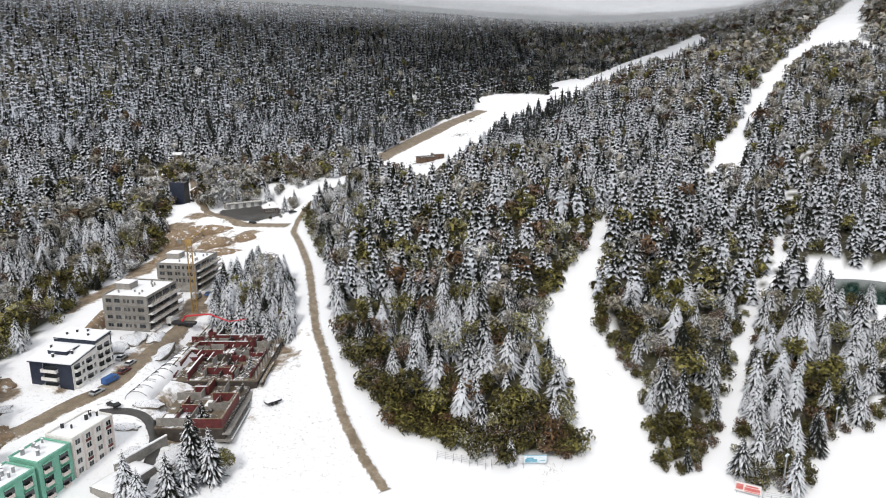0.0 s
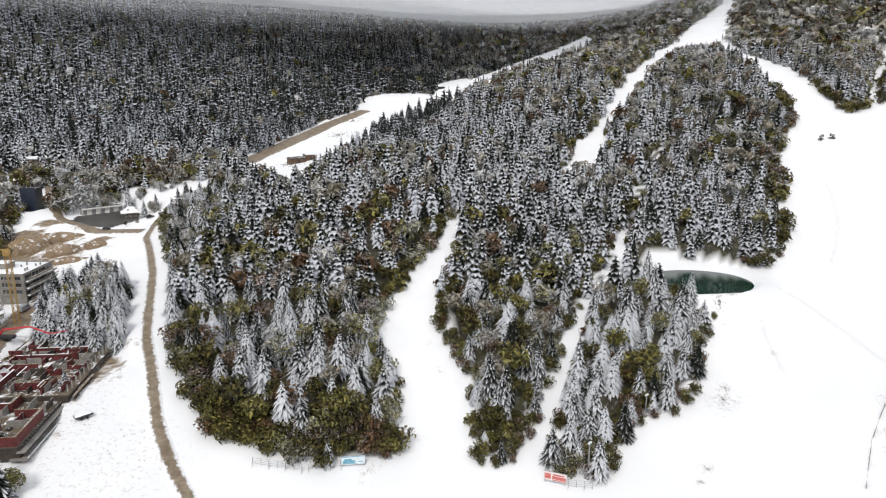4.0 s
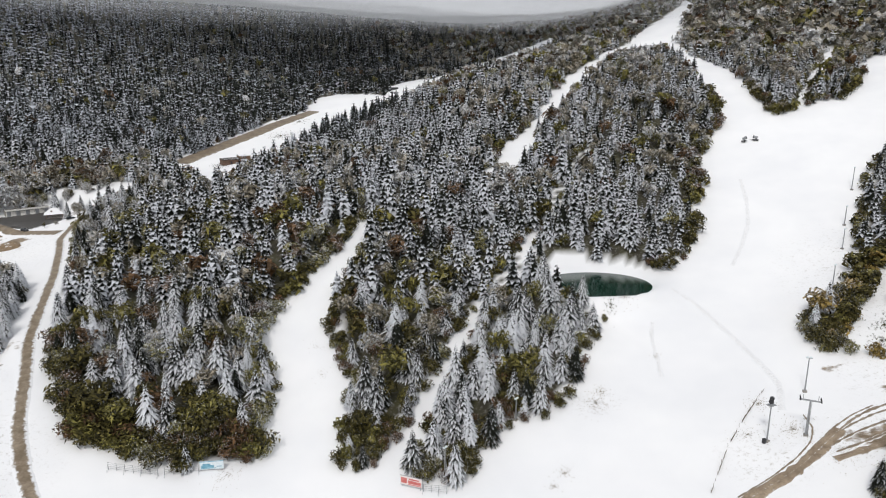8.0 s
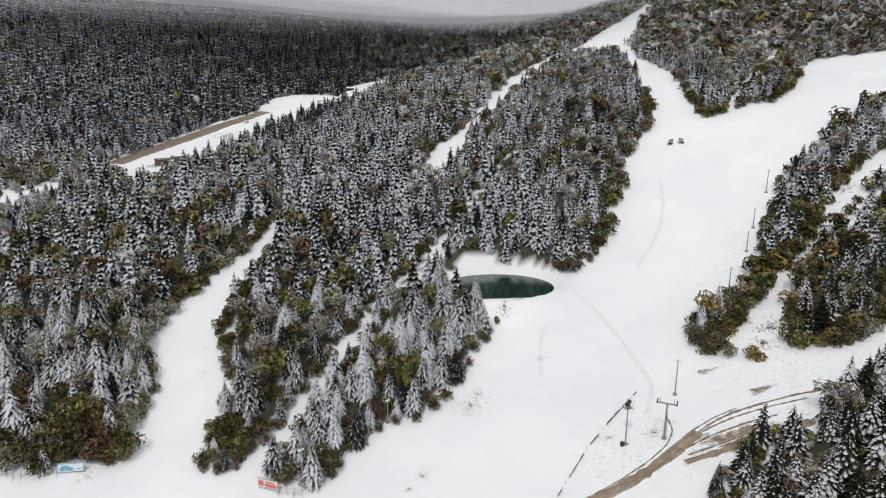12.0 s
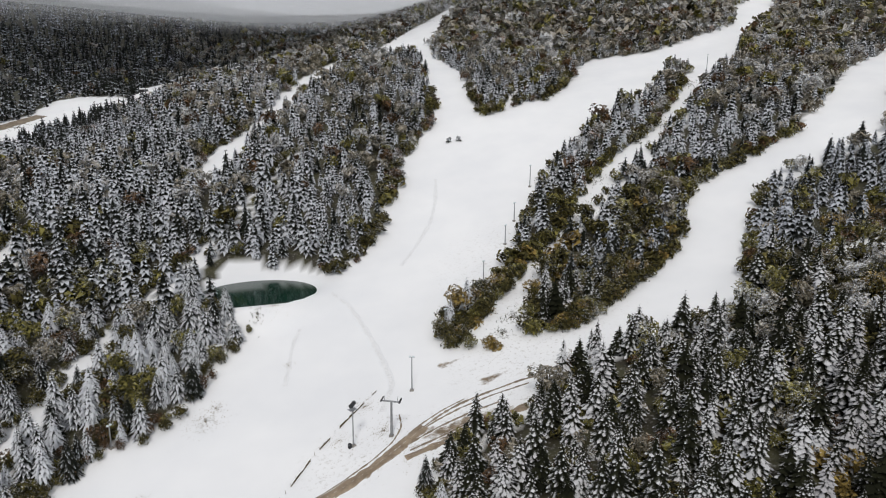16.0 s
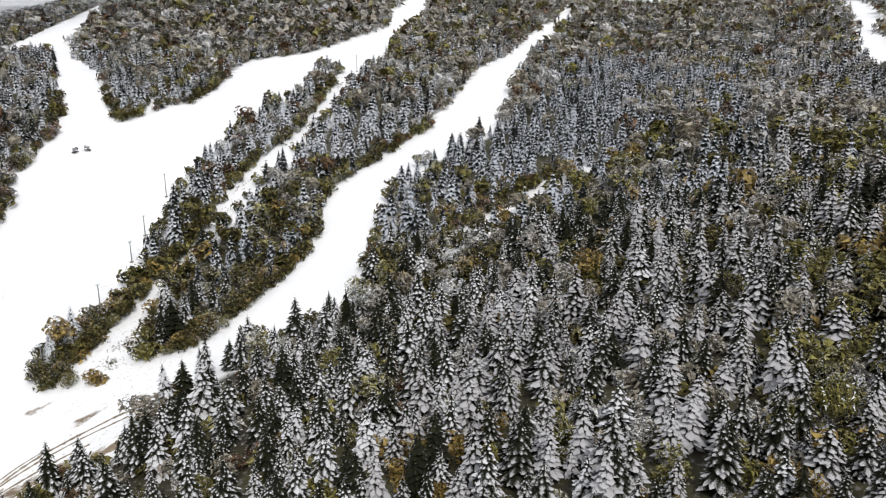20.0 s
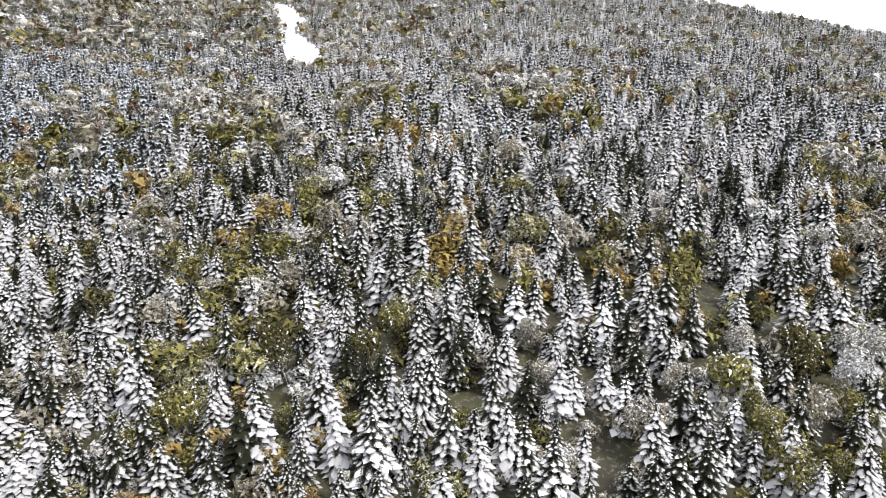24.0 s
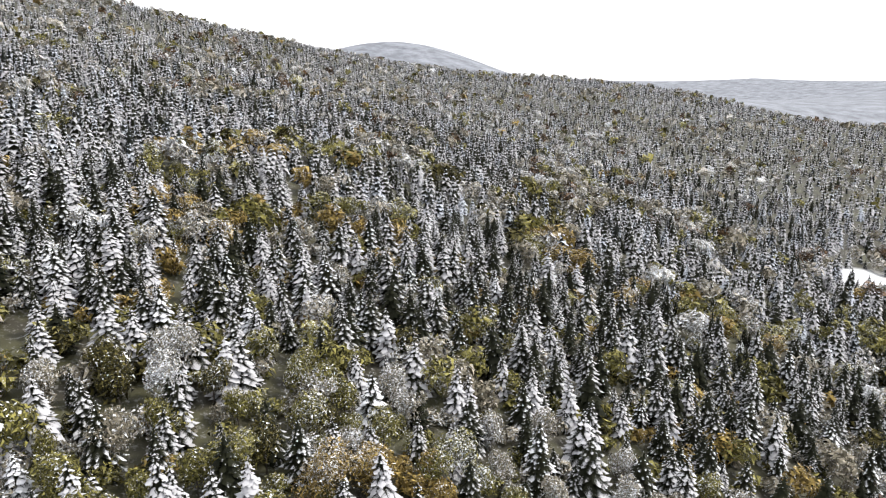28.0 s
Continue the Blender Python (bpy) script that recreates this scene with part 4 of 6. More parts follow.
# ---- things: helpers ----
CONCRETE = surface("raw_concrete", (0.21, 0.195, 0.175), (0.32, 0.3, 0.275), 0.35, 0.85, 0.3, 0.03)
WHITE_WALL = surface("white_render", (0.74, 0.72, 0.68), (0.8, 0.78, 0.74), 0.4, 0.8, 0.15, 0.01)
PINK_WALL = surface("pale_pink_render", (0.68, 0.58, 0.53), (0.74, 0.65, 0.6), 0.4, 0.8, 0.15, 0.01)
NAVY = surface("navy_cladding", (0.012, 0.018, 0.035), (0.022, 0.03, 0.055), 0.5, 0.55, 0.1, 0.01)
MINT = surface("mint_green_render", (0.17, 0.42, 0.31), (0.22, 0.5, 0.38), 0.4, 0.75, 0.15, 0.01)
DARK = surface("dark_metal", (0.03, 0.03, 0.032), (0.05, 0.05, 0.055), 1.0, 0.5, 0.1, 0.01, metal=0.4)
STEEL = surface("galvanised_steel", (0.3, 0.31, 0.32), (0.4, 0.41, 0.42), 1.5, 0.45, 0.1, 0.01, metal=0.6)
REDFORM = surface("red_formwork", (0.085, 0.014, 0.014), (0.16, 0.032, 0.03), 0.8, 0.7, 0.2, 0.02, snow=0.25)
MUD_FLOOR = surface("muddy_floor", (0.075, 0.052, 0.032), (0.15, 0.11, 0.07), 0.5, 0.7, 0.5, 0.05, snow=0.35)
PLANK = surface("raw_planks", (0.16, 0.11, 0.065), (0.27, 0.2, 0.12), 1.2, 0.8, 0.3, 0.02, snow=0.3)
SOOT = surface("black_timber", (0.035, 0.028, 0.022), (0.07, 0.055, 0.045), 1.0, 0.8, 0.3, 0.02, snow=0.3)
SLAB = surface("muddy_slab", (0.1, 0.075, 0.05), (0.2, 0.16, 0.11), 0.13, 0.8, 0.4, 0.04, snow=0.3, fine=9.0)
CLAY = surface("ochre_earth", (0.2, 0.135, 0.08), (0.32, 0.235, 0.155), 0.25, 0.9, 0.8, 0.3, snow=0.2)
YELLOW = surface("yellow_paint", (0.33, 0.2, 0.06), (0.42, 0.27, 0.09), 1.0, 0.5, 0.1, 0.01)
RED = surface("red_paint", (0.5, 0.03, 0.04), (0.6, 0.05, 0.06), 1.0, 0.45, 0.1, 0.01)
BLUE = surface("blue_paint", (0.03, 0.1, 0.3), (0.04, 0.13, 0.36), 1.0, 0.35, 0.05, 0.01)
SILVER = surface("silver_paint", (0.4, 0.41, 0.42), (0.5, 0.5, 0.51), 1.0, 0.35, 0.05, 0.01, metal=0.3)
BROWN = surface("brown_boards", (0.12, 0.07, 0.045), (0.19, 0.12, 0.08), 1.0, 0.85, 0.3, 0.02)
RUBBER = surface("black_rubber", (0.02, 0.02, 0.02), (0.03, 0.03, 0.03), 3.0, 0.9, 0.1, 0.01)
TARP = surface("grey_tarpaulin", (0.34, 0.34, 0.34), (0.44, 0.44, 0.45), 0.5, 0.6, 0.3, 0.05, snow=0.95)
GLASS, _, _, gbs = tree_of("window_glass")
gbs.inputs["Base Color"].default_value, gbs.inputs["Roughness"].default_value = (0.02, 0.025, 0.03, 1), 0.08
gbs.inputs["Specular IOR Level"].default_value = 0.8


def part(name, bm, material, parent, label=""):
    """Link a bmesh as one mesh object under a thing or a part."""
    me = bpy.data.meshes.new(name)
    bmesh.ops.recalc_face_normals(bm, faces=bm.faces)
    bm.to_mesh(me)
    bm.free()
    me.materials.append(material)
    ob = new(name, me)
    ob.parent = parent
    if label:
        ob["label"] = label
    return ob


def boxes(*spans, bevel=0.0):
    """A bmesh of boxes (x0, x1, y0, y1, z0, z1)."""
    bm = bmesh.new()
    for x0, x1, y0, y1, z0, z1 in spans:
        m = Matrix.LocRotScale(((x0 + x1) / 2, (y0 + y1) / 2, (z0 + z1) / 2), None, (x1 - x0, y1 - y0, z1 - z0))
        bmesh.ops.create_cube(bm, size=1, matrix=m)
    if bevel:
        bmesh.ops.bevel(bm, geom=list(bm.edges), offset=bevel, segments=1, affect="EDGES", profile=0.7)
    return bm


def rods(*spans, sides=6):
    """A bmesh of round bars (from, to, radius at the start, radius at the end)."""
    bm = bmesh.new()
    for a, b, r0, r1 in spans:
        a, b = Vector(a), Vector(b)
        m = Matrix.Translation((a + b) / 2) @ (b - a).to_track_quat("Z", "Y").to_matrix().to_4x4()
        bmesh.ops.create_cone(bm, cap_ends=True, segments=sides, radius1=r0, radius2=r1, depth=(b - a).length, matrix=m)
    return bm


def prism(outline, z0, z1):
    """A solid over a plan outline; z0, z1 may be functions of x, y."""
    bm = bmesh.new()
    lo = [bm.verts.new((x, y, z0(x, y) if callable(z0) else z0)) for x, y in outline]
    hi = [bm.verts.new((x, y, z1(x, y) if callable(z1) else z1)) for x, y in outline]
    bm.faces.new(lo[::-1])
    bm.faces.new(hi)
    n = len(lo)
    for i in range(n):
        bm.faces.new((lo[i], lo[(i + 1) % n], hi[(i + 1) % n], hi[i]))
    return bm


def pile(x0, x1, y0, y1, z, up, seed, cut=0.35):
    """A soft-edged snow cover or heap over a rectangle."""
    bm = bmesh.new()
    n, m = max(4, int((x1 - x0) / 0.7)), max(4, int((y1 - y0) / 0.7))
    n, m = min(n, 26), min(m, 26)
    grid = []
    for i in range(n + 1):
        row = []
        for j in range(m + 1):
            u, v = i / n, j / m
            rim = min(1, min(u, 1 - u, v, 1 - v) * 6)
            k = noise.noise(Vector((u * (x1 - x0) * cut, v * (y1 - y0) * cut, seed * 3.1)))
            row.append(bm.verts.new((x0 + (x1 - x0) * u, y0 + (y1 - y0) * v, z + up * (0.15 + 0.85 * rim) * (0.8 + 0.4 * k))))
        grid.append(row)
    for i in range(n):
        for j in range(m):
            f = bm.faces.new((grid[i][j], grid[i + 1][j], grid[i + 1][j + 1], grid[i][j + 1]))
            f.smooth = True
    border = [grid[i][0] for i in range(n + 1)] + [grid[n][j] for j in range(1, m + 1)] + [grid[i][m] for i in range(n - 1, -1, -1)] + [grid[0][j] for j in range(m - 1, 0, -1)]
    low = [bm.verts.new((v.co.x, v.co.y, z)) for v in border]
    for i in range(len(border)):
        j = (i + 1) % len(border)
        bm.faces.new((border[i], low[i], low[j], border[j]))
    return bm


def thing(name, x, y, turn, label, category, group="", z=None, sink=0.0):
    """An Empty on the ground that carries a thing's parts."""
    e = new(name)
    e.matrix_world = pose(x, y, (lie1(x, y) if z is None else z) - sink, 0, 0, turn)
    return tagged(e, label, category, group)


def window_part(parent, face, a, z, w, hgt, pane=GLASS, frame_mat=WHITE_WALL, depth=0.12):
    """A window set in the south wall (face 'x', across y) or the east wall (face 'y', across x)."""
    def at(u0, u1, z0, z1, d0, d1):
        return (d0, d1, u0, u1, z0, z1) if face[0] == "x" else (u0, u1, d0, d1, z0, z1)
    d = face[1]
    t = 0.09
    f = part("window", boxes(at(a, a + t, z, z + hgt, d - depth, d + 0.04), at(a + w - t, a + w, z, z + hgt, d - depth, d + 0.04), at(a + t, a + w - t, z, z + t, d - depth, d + 0.04), at(a + t, a + w - t, z + hgt - t, z + hgt, d - depth, d + 0.04), at(a + w / 2 - 0.03, a + w / 2 + 0.03, z + t, z + hgt - t, d - depth + 0.02, d)), frame_mat, parent)
    part("pane", boxes(at(a + t, a + w - t, z + t, z + hgt - t, d - 0.05, d - 0.02)), pane, f)
    return f


def balcony_part(parent, face, a, z, w, mat, rail_mat, out=1.3, high=1.0):
    """A balcony in front of the wall: slab and a solid parapet."""
    d = face[1]

    def at(u0, u1, z0, z1, d0, d1):
        return (d0, d1, u0, u1, z0, z1) if face[0] == "x" else (u0, u1, d0, d1, z0, z1)
    b = part("balcony", boxes(at(a, a + w, z - 0.18, z, d - out, d)), mat, parent)
    part("parapet", boxes(at(a, a + w, z + 0.002, z + high, d - out, d - out + 0.1), at(a, a + 0.1, z + 0.002, z + high, d - out + 0.1, d), at(a + w - 0.1, a + w, z + 0.002, z + high, d - out + 0.1, d)), rail_mat, b)
    return b


def loggia_pane(parent, face, a, z, w, hgt):
    """A loggia as a flat dark pane on the wall, its shade put in by colour."""
    d = face[1]
    t = (d - 0.03, d + 0.02, a, a + w, z, z + hgt) if face[0] == "x" else (a, a + w, d - 0.03, d + 0.02, z, z + hgt)
    return part("window", boxes(t), GLASS, parent, "flat dark pane for a shaded glazed loggia")


# ---- the village ----
# navy and white apartment house
e = thing("apartment_house", -106.6, 188.0, 77.7, "navy and white apartment house with a snow-covered pitched roof", "house", z=8.0)
L, W = 17.2, 14.0
part("plinth", boxes((0.4, L - 0.3, 0.4, W - 0.4, -2.5, 1.9)), CONCRETE, e)
part("wall", prism([(0, 0), (10.5, 0), (10.5, W), (0, W)], 1.9, lambda x, y: 10.0 + 0.16 * x), WHITE_WALL, e, "white rendered wall")
part("wall", prism([(10.51, -0.05), (L, -0.05), (L, W), (10.51, W)], -1.5, lambda x, y: 12.3 + 0.1 * (x - 10.5)), WHITE_WALL, e)
part("cladding", boxes((-0.1, -0.004, -0.02, 4.6, 1.9, 9.95), (-0.1, -0.004, 9.6, W, 1.9, 9.95), (-0.1, -0.004, 4.6, 9.6, 1.9, 2.6)), NAVY, e, "navy front cladding")
part("cladding", boxes((10.35, 10.5, -0.1, W + 0.1, 11.5, 13.0), (L + 0.004, L + 0.25, -0.2, W, -1.0, 13.3)), NAVY, e, "navy gable band")
part("roof", prism([(-0.5, -0.4), (10.34, -0.4), (10.34, W + 0.4), (-0.5, W + 0.4)], lambda x, y: 10.02 + 0.16 * x, lambda x, y: 10.3 + 0.16 * x), NAVY, e)
part("roof_snow", prism([(-0.4, -0.3), (10.3, -0.3), (10.3, W + 0.3), (-0.4, W + 0.3)], lambda x, y: 10.304 + 0.16 * x, lambda x, y: 10.62 + 0.16 * x), SNOW, e)
part("roof", prism([(10.6, -0.4), (L + 0.4, -0.4), (L + 0.4, W + 0.4), (10.6, W + 0.4)], lambda x, y: 13.02 + 0.1 * (x - 10.5), lambda x, y: 13.3 + 0.1 * (x - 10.5)), NAVY, e)
part("roof_snow", prism([(10.7, -0.2), (L + 0.2, -0.2), (L + 0.2, W + 0.2), (10.7, W + 0.2)], lambda x, y: 13.304 + 0.1 * (x - 10.5), lambda x, y: 13.6 + 0.1 * (x - 10.5)), SNOW, e)
d = part("dormer", boxes((3.6, 9.0, 4.2, 10.6, 10.6, 12.4)), NAVY, e)
part("dormer_snow", pile(3.4, 9.2, 4.0, 10.8, 12.404, 0.35, 2), SNOW, d)
for cx, cy, cz in ((2.0, 7.5, 10.7), (6.5, 11.8, 11.4), (4.5, 3.0, 11.1), (13, 4, 13.3), (14.5, 9, 13.5), (12.5, 11, 13.3), (15.5, 6, 13.6)):
    c = part("chimney", boxes((cx, cx + 0.5, cy, cy + 0.5, cz, cz + 1.3)), DARK, e)
    part("cap", boxes((cx - 0.1, cx + 0.6, cy - 0.1, cy + 0.6, cz + 1.304, cz + 1.45)), SNOW, c)
for k in range(3):
    z = 2.7 + 2.45 * k
    loggia_pane(e, ("x", 0.0), 4.7, z + 0.2, 4.8, 1.9)
    balcony_part(e, ("x", 0.0), 4.5, z, 5.2, WHITE_WALL, WHITE_WALL, 1.1, 0.8)
    for a in (1.0, 6.0):
        loggia_pane(e, ("y", 0.0), a, z + 0.1, 2.4, 1.8)
        balcony_part(e, ("y", 0.0), a - 0.1, z, 2.6, WHITE_WALL, WHITE_WALL, 0.9, 0.75)
    window_part(e, ("y", 0.0), 4.1, z + 0.5, 1.1, 1.4)
    window_part(e, ("y", 0.0), 9.0, z + 0.5, 1.0, 1.4)
for k in range(4):
    z = 1.6 + 2.6 * k
    for a in (11.2, 14.2):
        loggia_pane(e, ("y", -0.05), a, z + 0.1, 2.2, 1.9)
        balcony_part(e, ("y", -0.05), a - 0.1, z, 2.5, WHITE_WALL, WHITE_WALL, 0.9, 0.8)
part("garage_door", boxes((0.3, 0.38, 5.0, 9.2, -0.6, 1.7)), DARK, e)
for a in np.arange(0.5, 10, 1.4):
    part("post", boxes((a, a + 0.25, -1.3, -1.05, -1.5, 1.9)), WHITE_WALL, e)


# grey apartment blocks under construction
def concrete_block(x, y, z, turn, L, W, floors, high, label, dark_side):
    e = thing("apartment_block", x, y, turn, label, "building", "apartment blocks under construction", z=z)
    H = floors * high
    part("wall", boxes((0, L, 0, W, -4, H)), CONCRETE, e)
    part("roof_parapet", boxes((-0.1, L, -0.1, 0.25, H + 0.002, H + 0.5), (-0.1, 0.25, 0.25, W, H + 0.002, H + 0.5), (L - 0.3, L + 0.05, 0.25, W, H + 0.002, H + 0.5), (0.25, L - 0.3, W - 0.3, W + 0.05, H + 0.002, H + 0.5)), CONCRETE, e)
    part("roof_snow", pile(0.3, L - 0.35, 0.3, W - 0.35, H + 0.004, 0.45, 3), SNOW, e)
    h = part("penthouse", boxes((L * 0.35, L * 0.6, W * 0.62, W * 0.95, H + 0.3, H + 2.6)), CONCRETE, e)
    part("snow_cap", pile(L * 0.35 - 0.2, L * 0.6 + 0.2, W * 0.62 - 0.2, W * 0.95 + 0.2, H + 2.604, 0.35, 5), SNOW, h)
    rs = random.Random(int(x))
    for _ in range(9):
        a, b = rs.uniform(1.5, L - 2), rs.uniform(1.5, W - 2)
        part("vent", boxes((a, a + 0.45, b, b + 0.45, H + 0.3, H + rs.uniform(0.9, 1.5))), CONCRETE, e)
    for k in range(floors):
        z0 = k * high
        for a, w in ((1.2, 2.4), (4.6, 1.0), (6.4, 1.0), (W - 8.8, 1.0), (W - 6.6, 2.2), (W - 3.4, 2.2)):
            if dark_side and k < 2:
                continue
            window_part(e, ("x", 0.0), a, z0 + 0.8, w, 1.5, frame_mat=CONCRETE)
        if k:
            part("slab_edge", boxes((-0.25, -0.004, 0.4, W - 0.4, z0 - 0.15, z0 + 0.1)), CONCRETE, e)
        for i in range(4):
            a = 0.5 + i * (L - 1) / 4
            loggia_pane(e, ("y", 0.0), a + 0.3, z0 + 0.5, (L - 1) / 4 - 0.6, high - 0.9)
        b = part("balcony", boxes((0.1, L - 0.1, -1.7, -0.004, z0 - 0.12, z0 + 0.12)), CONCRETE if dark_side else WHITE_WALL, e)
        part("parapet", boxes((0.1, L - 0.1, -1.7, -1.6, z0 + 0.124, z0 + (0.75 if dark_side else 1.0))), WHITE_WALL, b, "white balcony front with snow on its edge")
        part("snow_strip", boxes((0.1, L - 0.1, -1.55, -0.6, z0 + 0.124, z0 + 0.26)), SNOW, b)
    for i in range(6):
        a = 0.2 + i * (L - 0.6) / 5
        s = part("scaffold_post", rods(((a, -2.3, -3), (a, -2.3, H + 0.8), 0.05, 0.05), ((a, -2.3, H * 0.5), (a, -1.7, H * 0.5), 0.04, 0.04)), STEEL, e)
    for k in range(floors):
        part("scaffold_deck", boxes((0.1, L - 0.2, -2.5, -1.8, k * high + 1.55, k * high + 1.62)), PLANK, e)
    return e


concrete_block(-101.0, 229.0, 10.0, 81.5, 20.0, 16.5, 5, 2.95, "grey concrete apartment block with white scaffolded balconies and snowy roof", False)
concrete_block(-98.6, 270.5, 11.4, 82.0, 19.5, 16.5, 5, 2.7, "half-built concrete apartment block with snow on its slabs and roof", True)


# stepped row: white block and two mint-green ones
def row_house(x, y, z, turn, L, W, H, wall, floors, label, pink=False):
    e = thing("row_house", x, y, turn, label, "house", "houses of the stepped row", z=z)
    part("wall", boxes((0, L, 0, W, 1.4, H)), wall, e)
    part("base", boxes((0.6, L - 0.4, 0.9, W - 0.3, -4, 1.4)), CONCRETE, e)
    part("parapet", boxes((-0.1, L, -0.12, 0.2, H + 0.002, H + 0.45), (-0.1, 0.2, 0.2, W, H + 0.002, H + 0.45), (L - 0.25, L + 0.02, 0.2, W, H + 0.002, H + 0.45), (0.2, L - 0.25, W - 0.25, W + 0.05, H + 0.002, H + 0.45)), wall, e)
    part("roof_snow", pile(0.22, L - 0.27, 0.22, W - 0.27, H + 0.004, 0.4, 4), SNOW, e)
    rs = random.Random(int(y))
    for _ in range(6):
        a, b, s = rs.uniform(1, L - 1.5), rs.uniform(1, W - 1.5), rs.uniform(0.3, 0.6)
        c = part("chimney", rods(((a, b, H + 0.2), (a, b, H + 1.2 + s), s * 0.8, s * 0.8), sides=10), STEEL if not pink else DARK, e)
        part("cap", rods(((a, b, H + 1.204 + s), (a, b, H + 1.35 + s), s, s * 0.6), sides=10), SNOW, c)
    hh = (H - 1.6) / floors
    cols = 4 if pink else 2
    for k in range(floors):
        for i in range(cols):
            w = L / cols
            a = i * w + 0.25 * w
            z0 = 1.7 + k * hh
            if pink:
                window_part(e, ("y", 0.0), a, z0 + 0.5, w * 0.48, 1.5)
                if i % 2:
                    part("panel", boxes((a - 0.05, a + w * 0.5, -0.06, -0.002, z0 - 0.3, z0 + 0.46)), REDFORM if k % 2 else PINK_WALL, e, "terracotta panel under the window")
            else:
                loggia_pane(e, ("y", 0.0), a, z0 + 0.2, w * 0.55, 2.1)
                balcony_part(e, ("y", 0.0), a + 0.1, z0, w * 0.4, wall, PINK_WALL, 0.7, 0.85)
                part("hood", boxes((a - 0.1, a + w * 0.6, -0.5, -0.002, z0 + 2.35, z0 + 2.5)), wall, e)
    if pink:
        for i in range(5):
            part("pilaster", boxes((i * L / 4.25, i * L / 4.25 + 0.5, -0.14, -0.002, 1.4, H)), PINK_WALL, e, "pale pink wall strip")
        for i in range(6):
            part("post", boxes((0.3 + i * (L - 0.8) / 5, 0.6 + i * (L - 0.8) / 5, 0.05, 0.35, -4, 1.4)), DARK, e)
    for k in range(3):
        window_part(e, ("x", 0.0), 1.2 + 2.2 * k, H - 2.6, 1.1, 1.4)
    return e


row_house(-88.7, 152.2, 2.6, 72, 13.2, 8.0, 11.8, WHITE_WALL, 4, "white and pale pink apartment house with a flat snowy roof", True)
row_house(-91.8, 143.0, 2.0, 72, 9.3, 8.5, 11.6, MINT, 3, "mint-green house with snowy flat roof and dark windows")
row_house(-95.0, 133.6, 1.6, 72, 9.2, 8.5, 11.2, MINT, 3, "mint-green house at the lower end of the row, snowy flat roof")
w = thing("retaining_wall", -85.5, 157.0, 62, "concrete retaining wall capped with snow beside the row", "wall")
part("wall_body", boxes((0, 16, -6.0, -5.6, -4, 2.2)), CONCRETE, w)
part("snow_cap", boxes((0, 16, -6.1, -5.5, 2.204, 2.5)), SNOW, w)
t = thing("terrace", -85.5, 149.0, 66, "snow-covered garage terrace below the white house", "terrace", sink=0.3)
part("deck", boxes((0, 13, -9.5, -2.0, -3, 1.5)), CONCRETE, t)
part("snow", pile(0, 13, -9.5, -2.0, 1.504, 0.45, 9), SNOW, t)

# building site with red formwork
site = thing("building_site", -58.0, 171.5, 90, "unfinished concrete floors with dark red formwork and patches of snow", "building site", z=2.2)
# local x runs north, local y west
part("slab", boxes((0, 26, 1.0, 19.5, 4.6, 4.95)), SLAB, site)
part("slab", boxes((-1.2, 27, -1.6, 3.0, 1.4, 1.7)), CONCRETE, site)
part("slab", boxes((-0.9, 26, -1.0, 1.0, 3.4, 3.65)), CONCRETE, site)
part("slab", boxes((26, 66, -2.0, 30, 6.4, 6.8)), SLAB, site)
part("slab", boxes((40, 64, 4, 27, 3.0, 3.4)), CONCRETE, site)
part("foundation", boxes((0, 26, 0.5, 19, -5, 4.6)), SOOT, site)
part("foundation", boxes((26, 66, -1.5, 29, -5, 6.4)), SOOT, site)
rs = random.Random(5)
for x0, x1, y0, y1, z0, z1 in ((0, 16, 1.1, 1.4, 4.96, 7.6), (0, 0.3, 1.4, 9, 4.96, 7.6), (16, 16.3, 1.1, 8.5, 4.96, 7.4), (9, 9.3, 9, 15, 4.96, 7.2), (9.3, 15, 14.7, 15, 4.96, 7.2), (20, 26, 11, 11.3, 4.96, 7.6), (20, 20.3, 11.3, 15, 4.96, 7.6), (26, 40, 19, 19.3, 6.81, 9.4),
                               (30, 30.3, 6, 16, 6.81, 9.2), (34, 44, 24, 24.3, 6.81, 9.4), (44, 44.3, 14, 24, 6.81, 9.2), (52, 52.3, 8, 24, 6.81, 9.0), (58, 58.3, 4, 20, 6.81, 9.0), (58.3, 65, 20, 20.3, 6.81, 9.0), (26.3, 30, 5.7, 6, 6.81, 9.2), (48, 52, 24, 24.3, 6.81, 9.2), (64, 64.3, -1, 14, 6.81, 8.6)):
    p = part("formwork_panel", boxes((x0, x1, y0, y1, z0, z1)), REDFORM, site)
    part("top_beam", boxes((x0 - 0.05, x1 + 0.05, y0 - 0.1, y1 + 0.1, z1 + 0.002, z1 + 0.12)), SNOW if rs.random() < 0.5 else PLANK, p)
for x0, x1, y0, y1 in ((10, 20, 2, 8), (1, 8, 10, 19), (16.5, 25.5, 12, 19), (31, 39, 8, 18)):
    part("concrete_wall", boxes((x0, x1, y0, y0 + 0.3, 4.96, 7.3), (x0, x0 + 0.3, y0 + 0.3, y1, 4.96, 7.3)), CONCRETE, site)
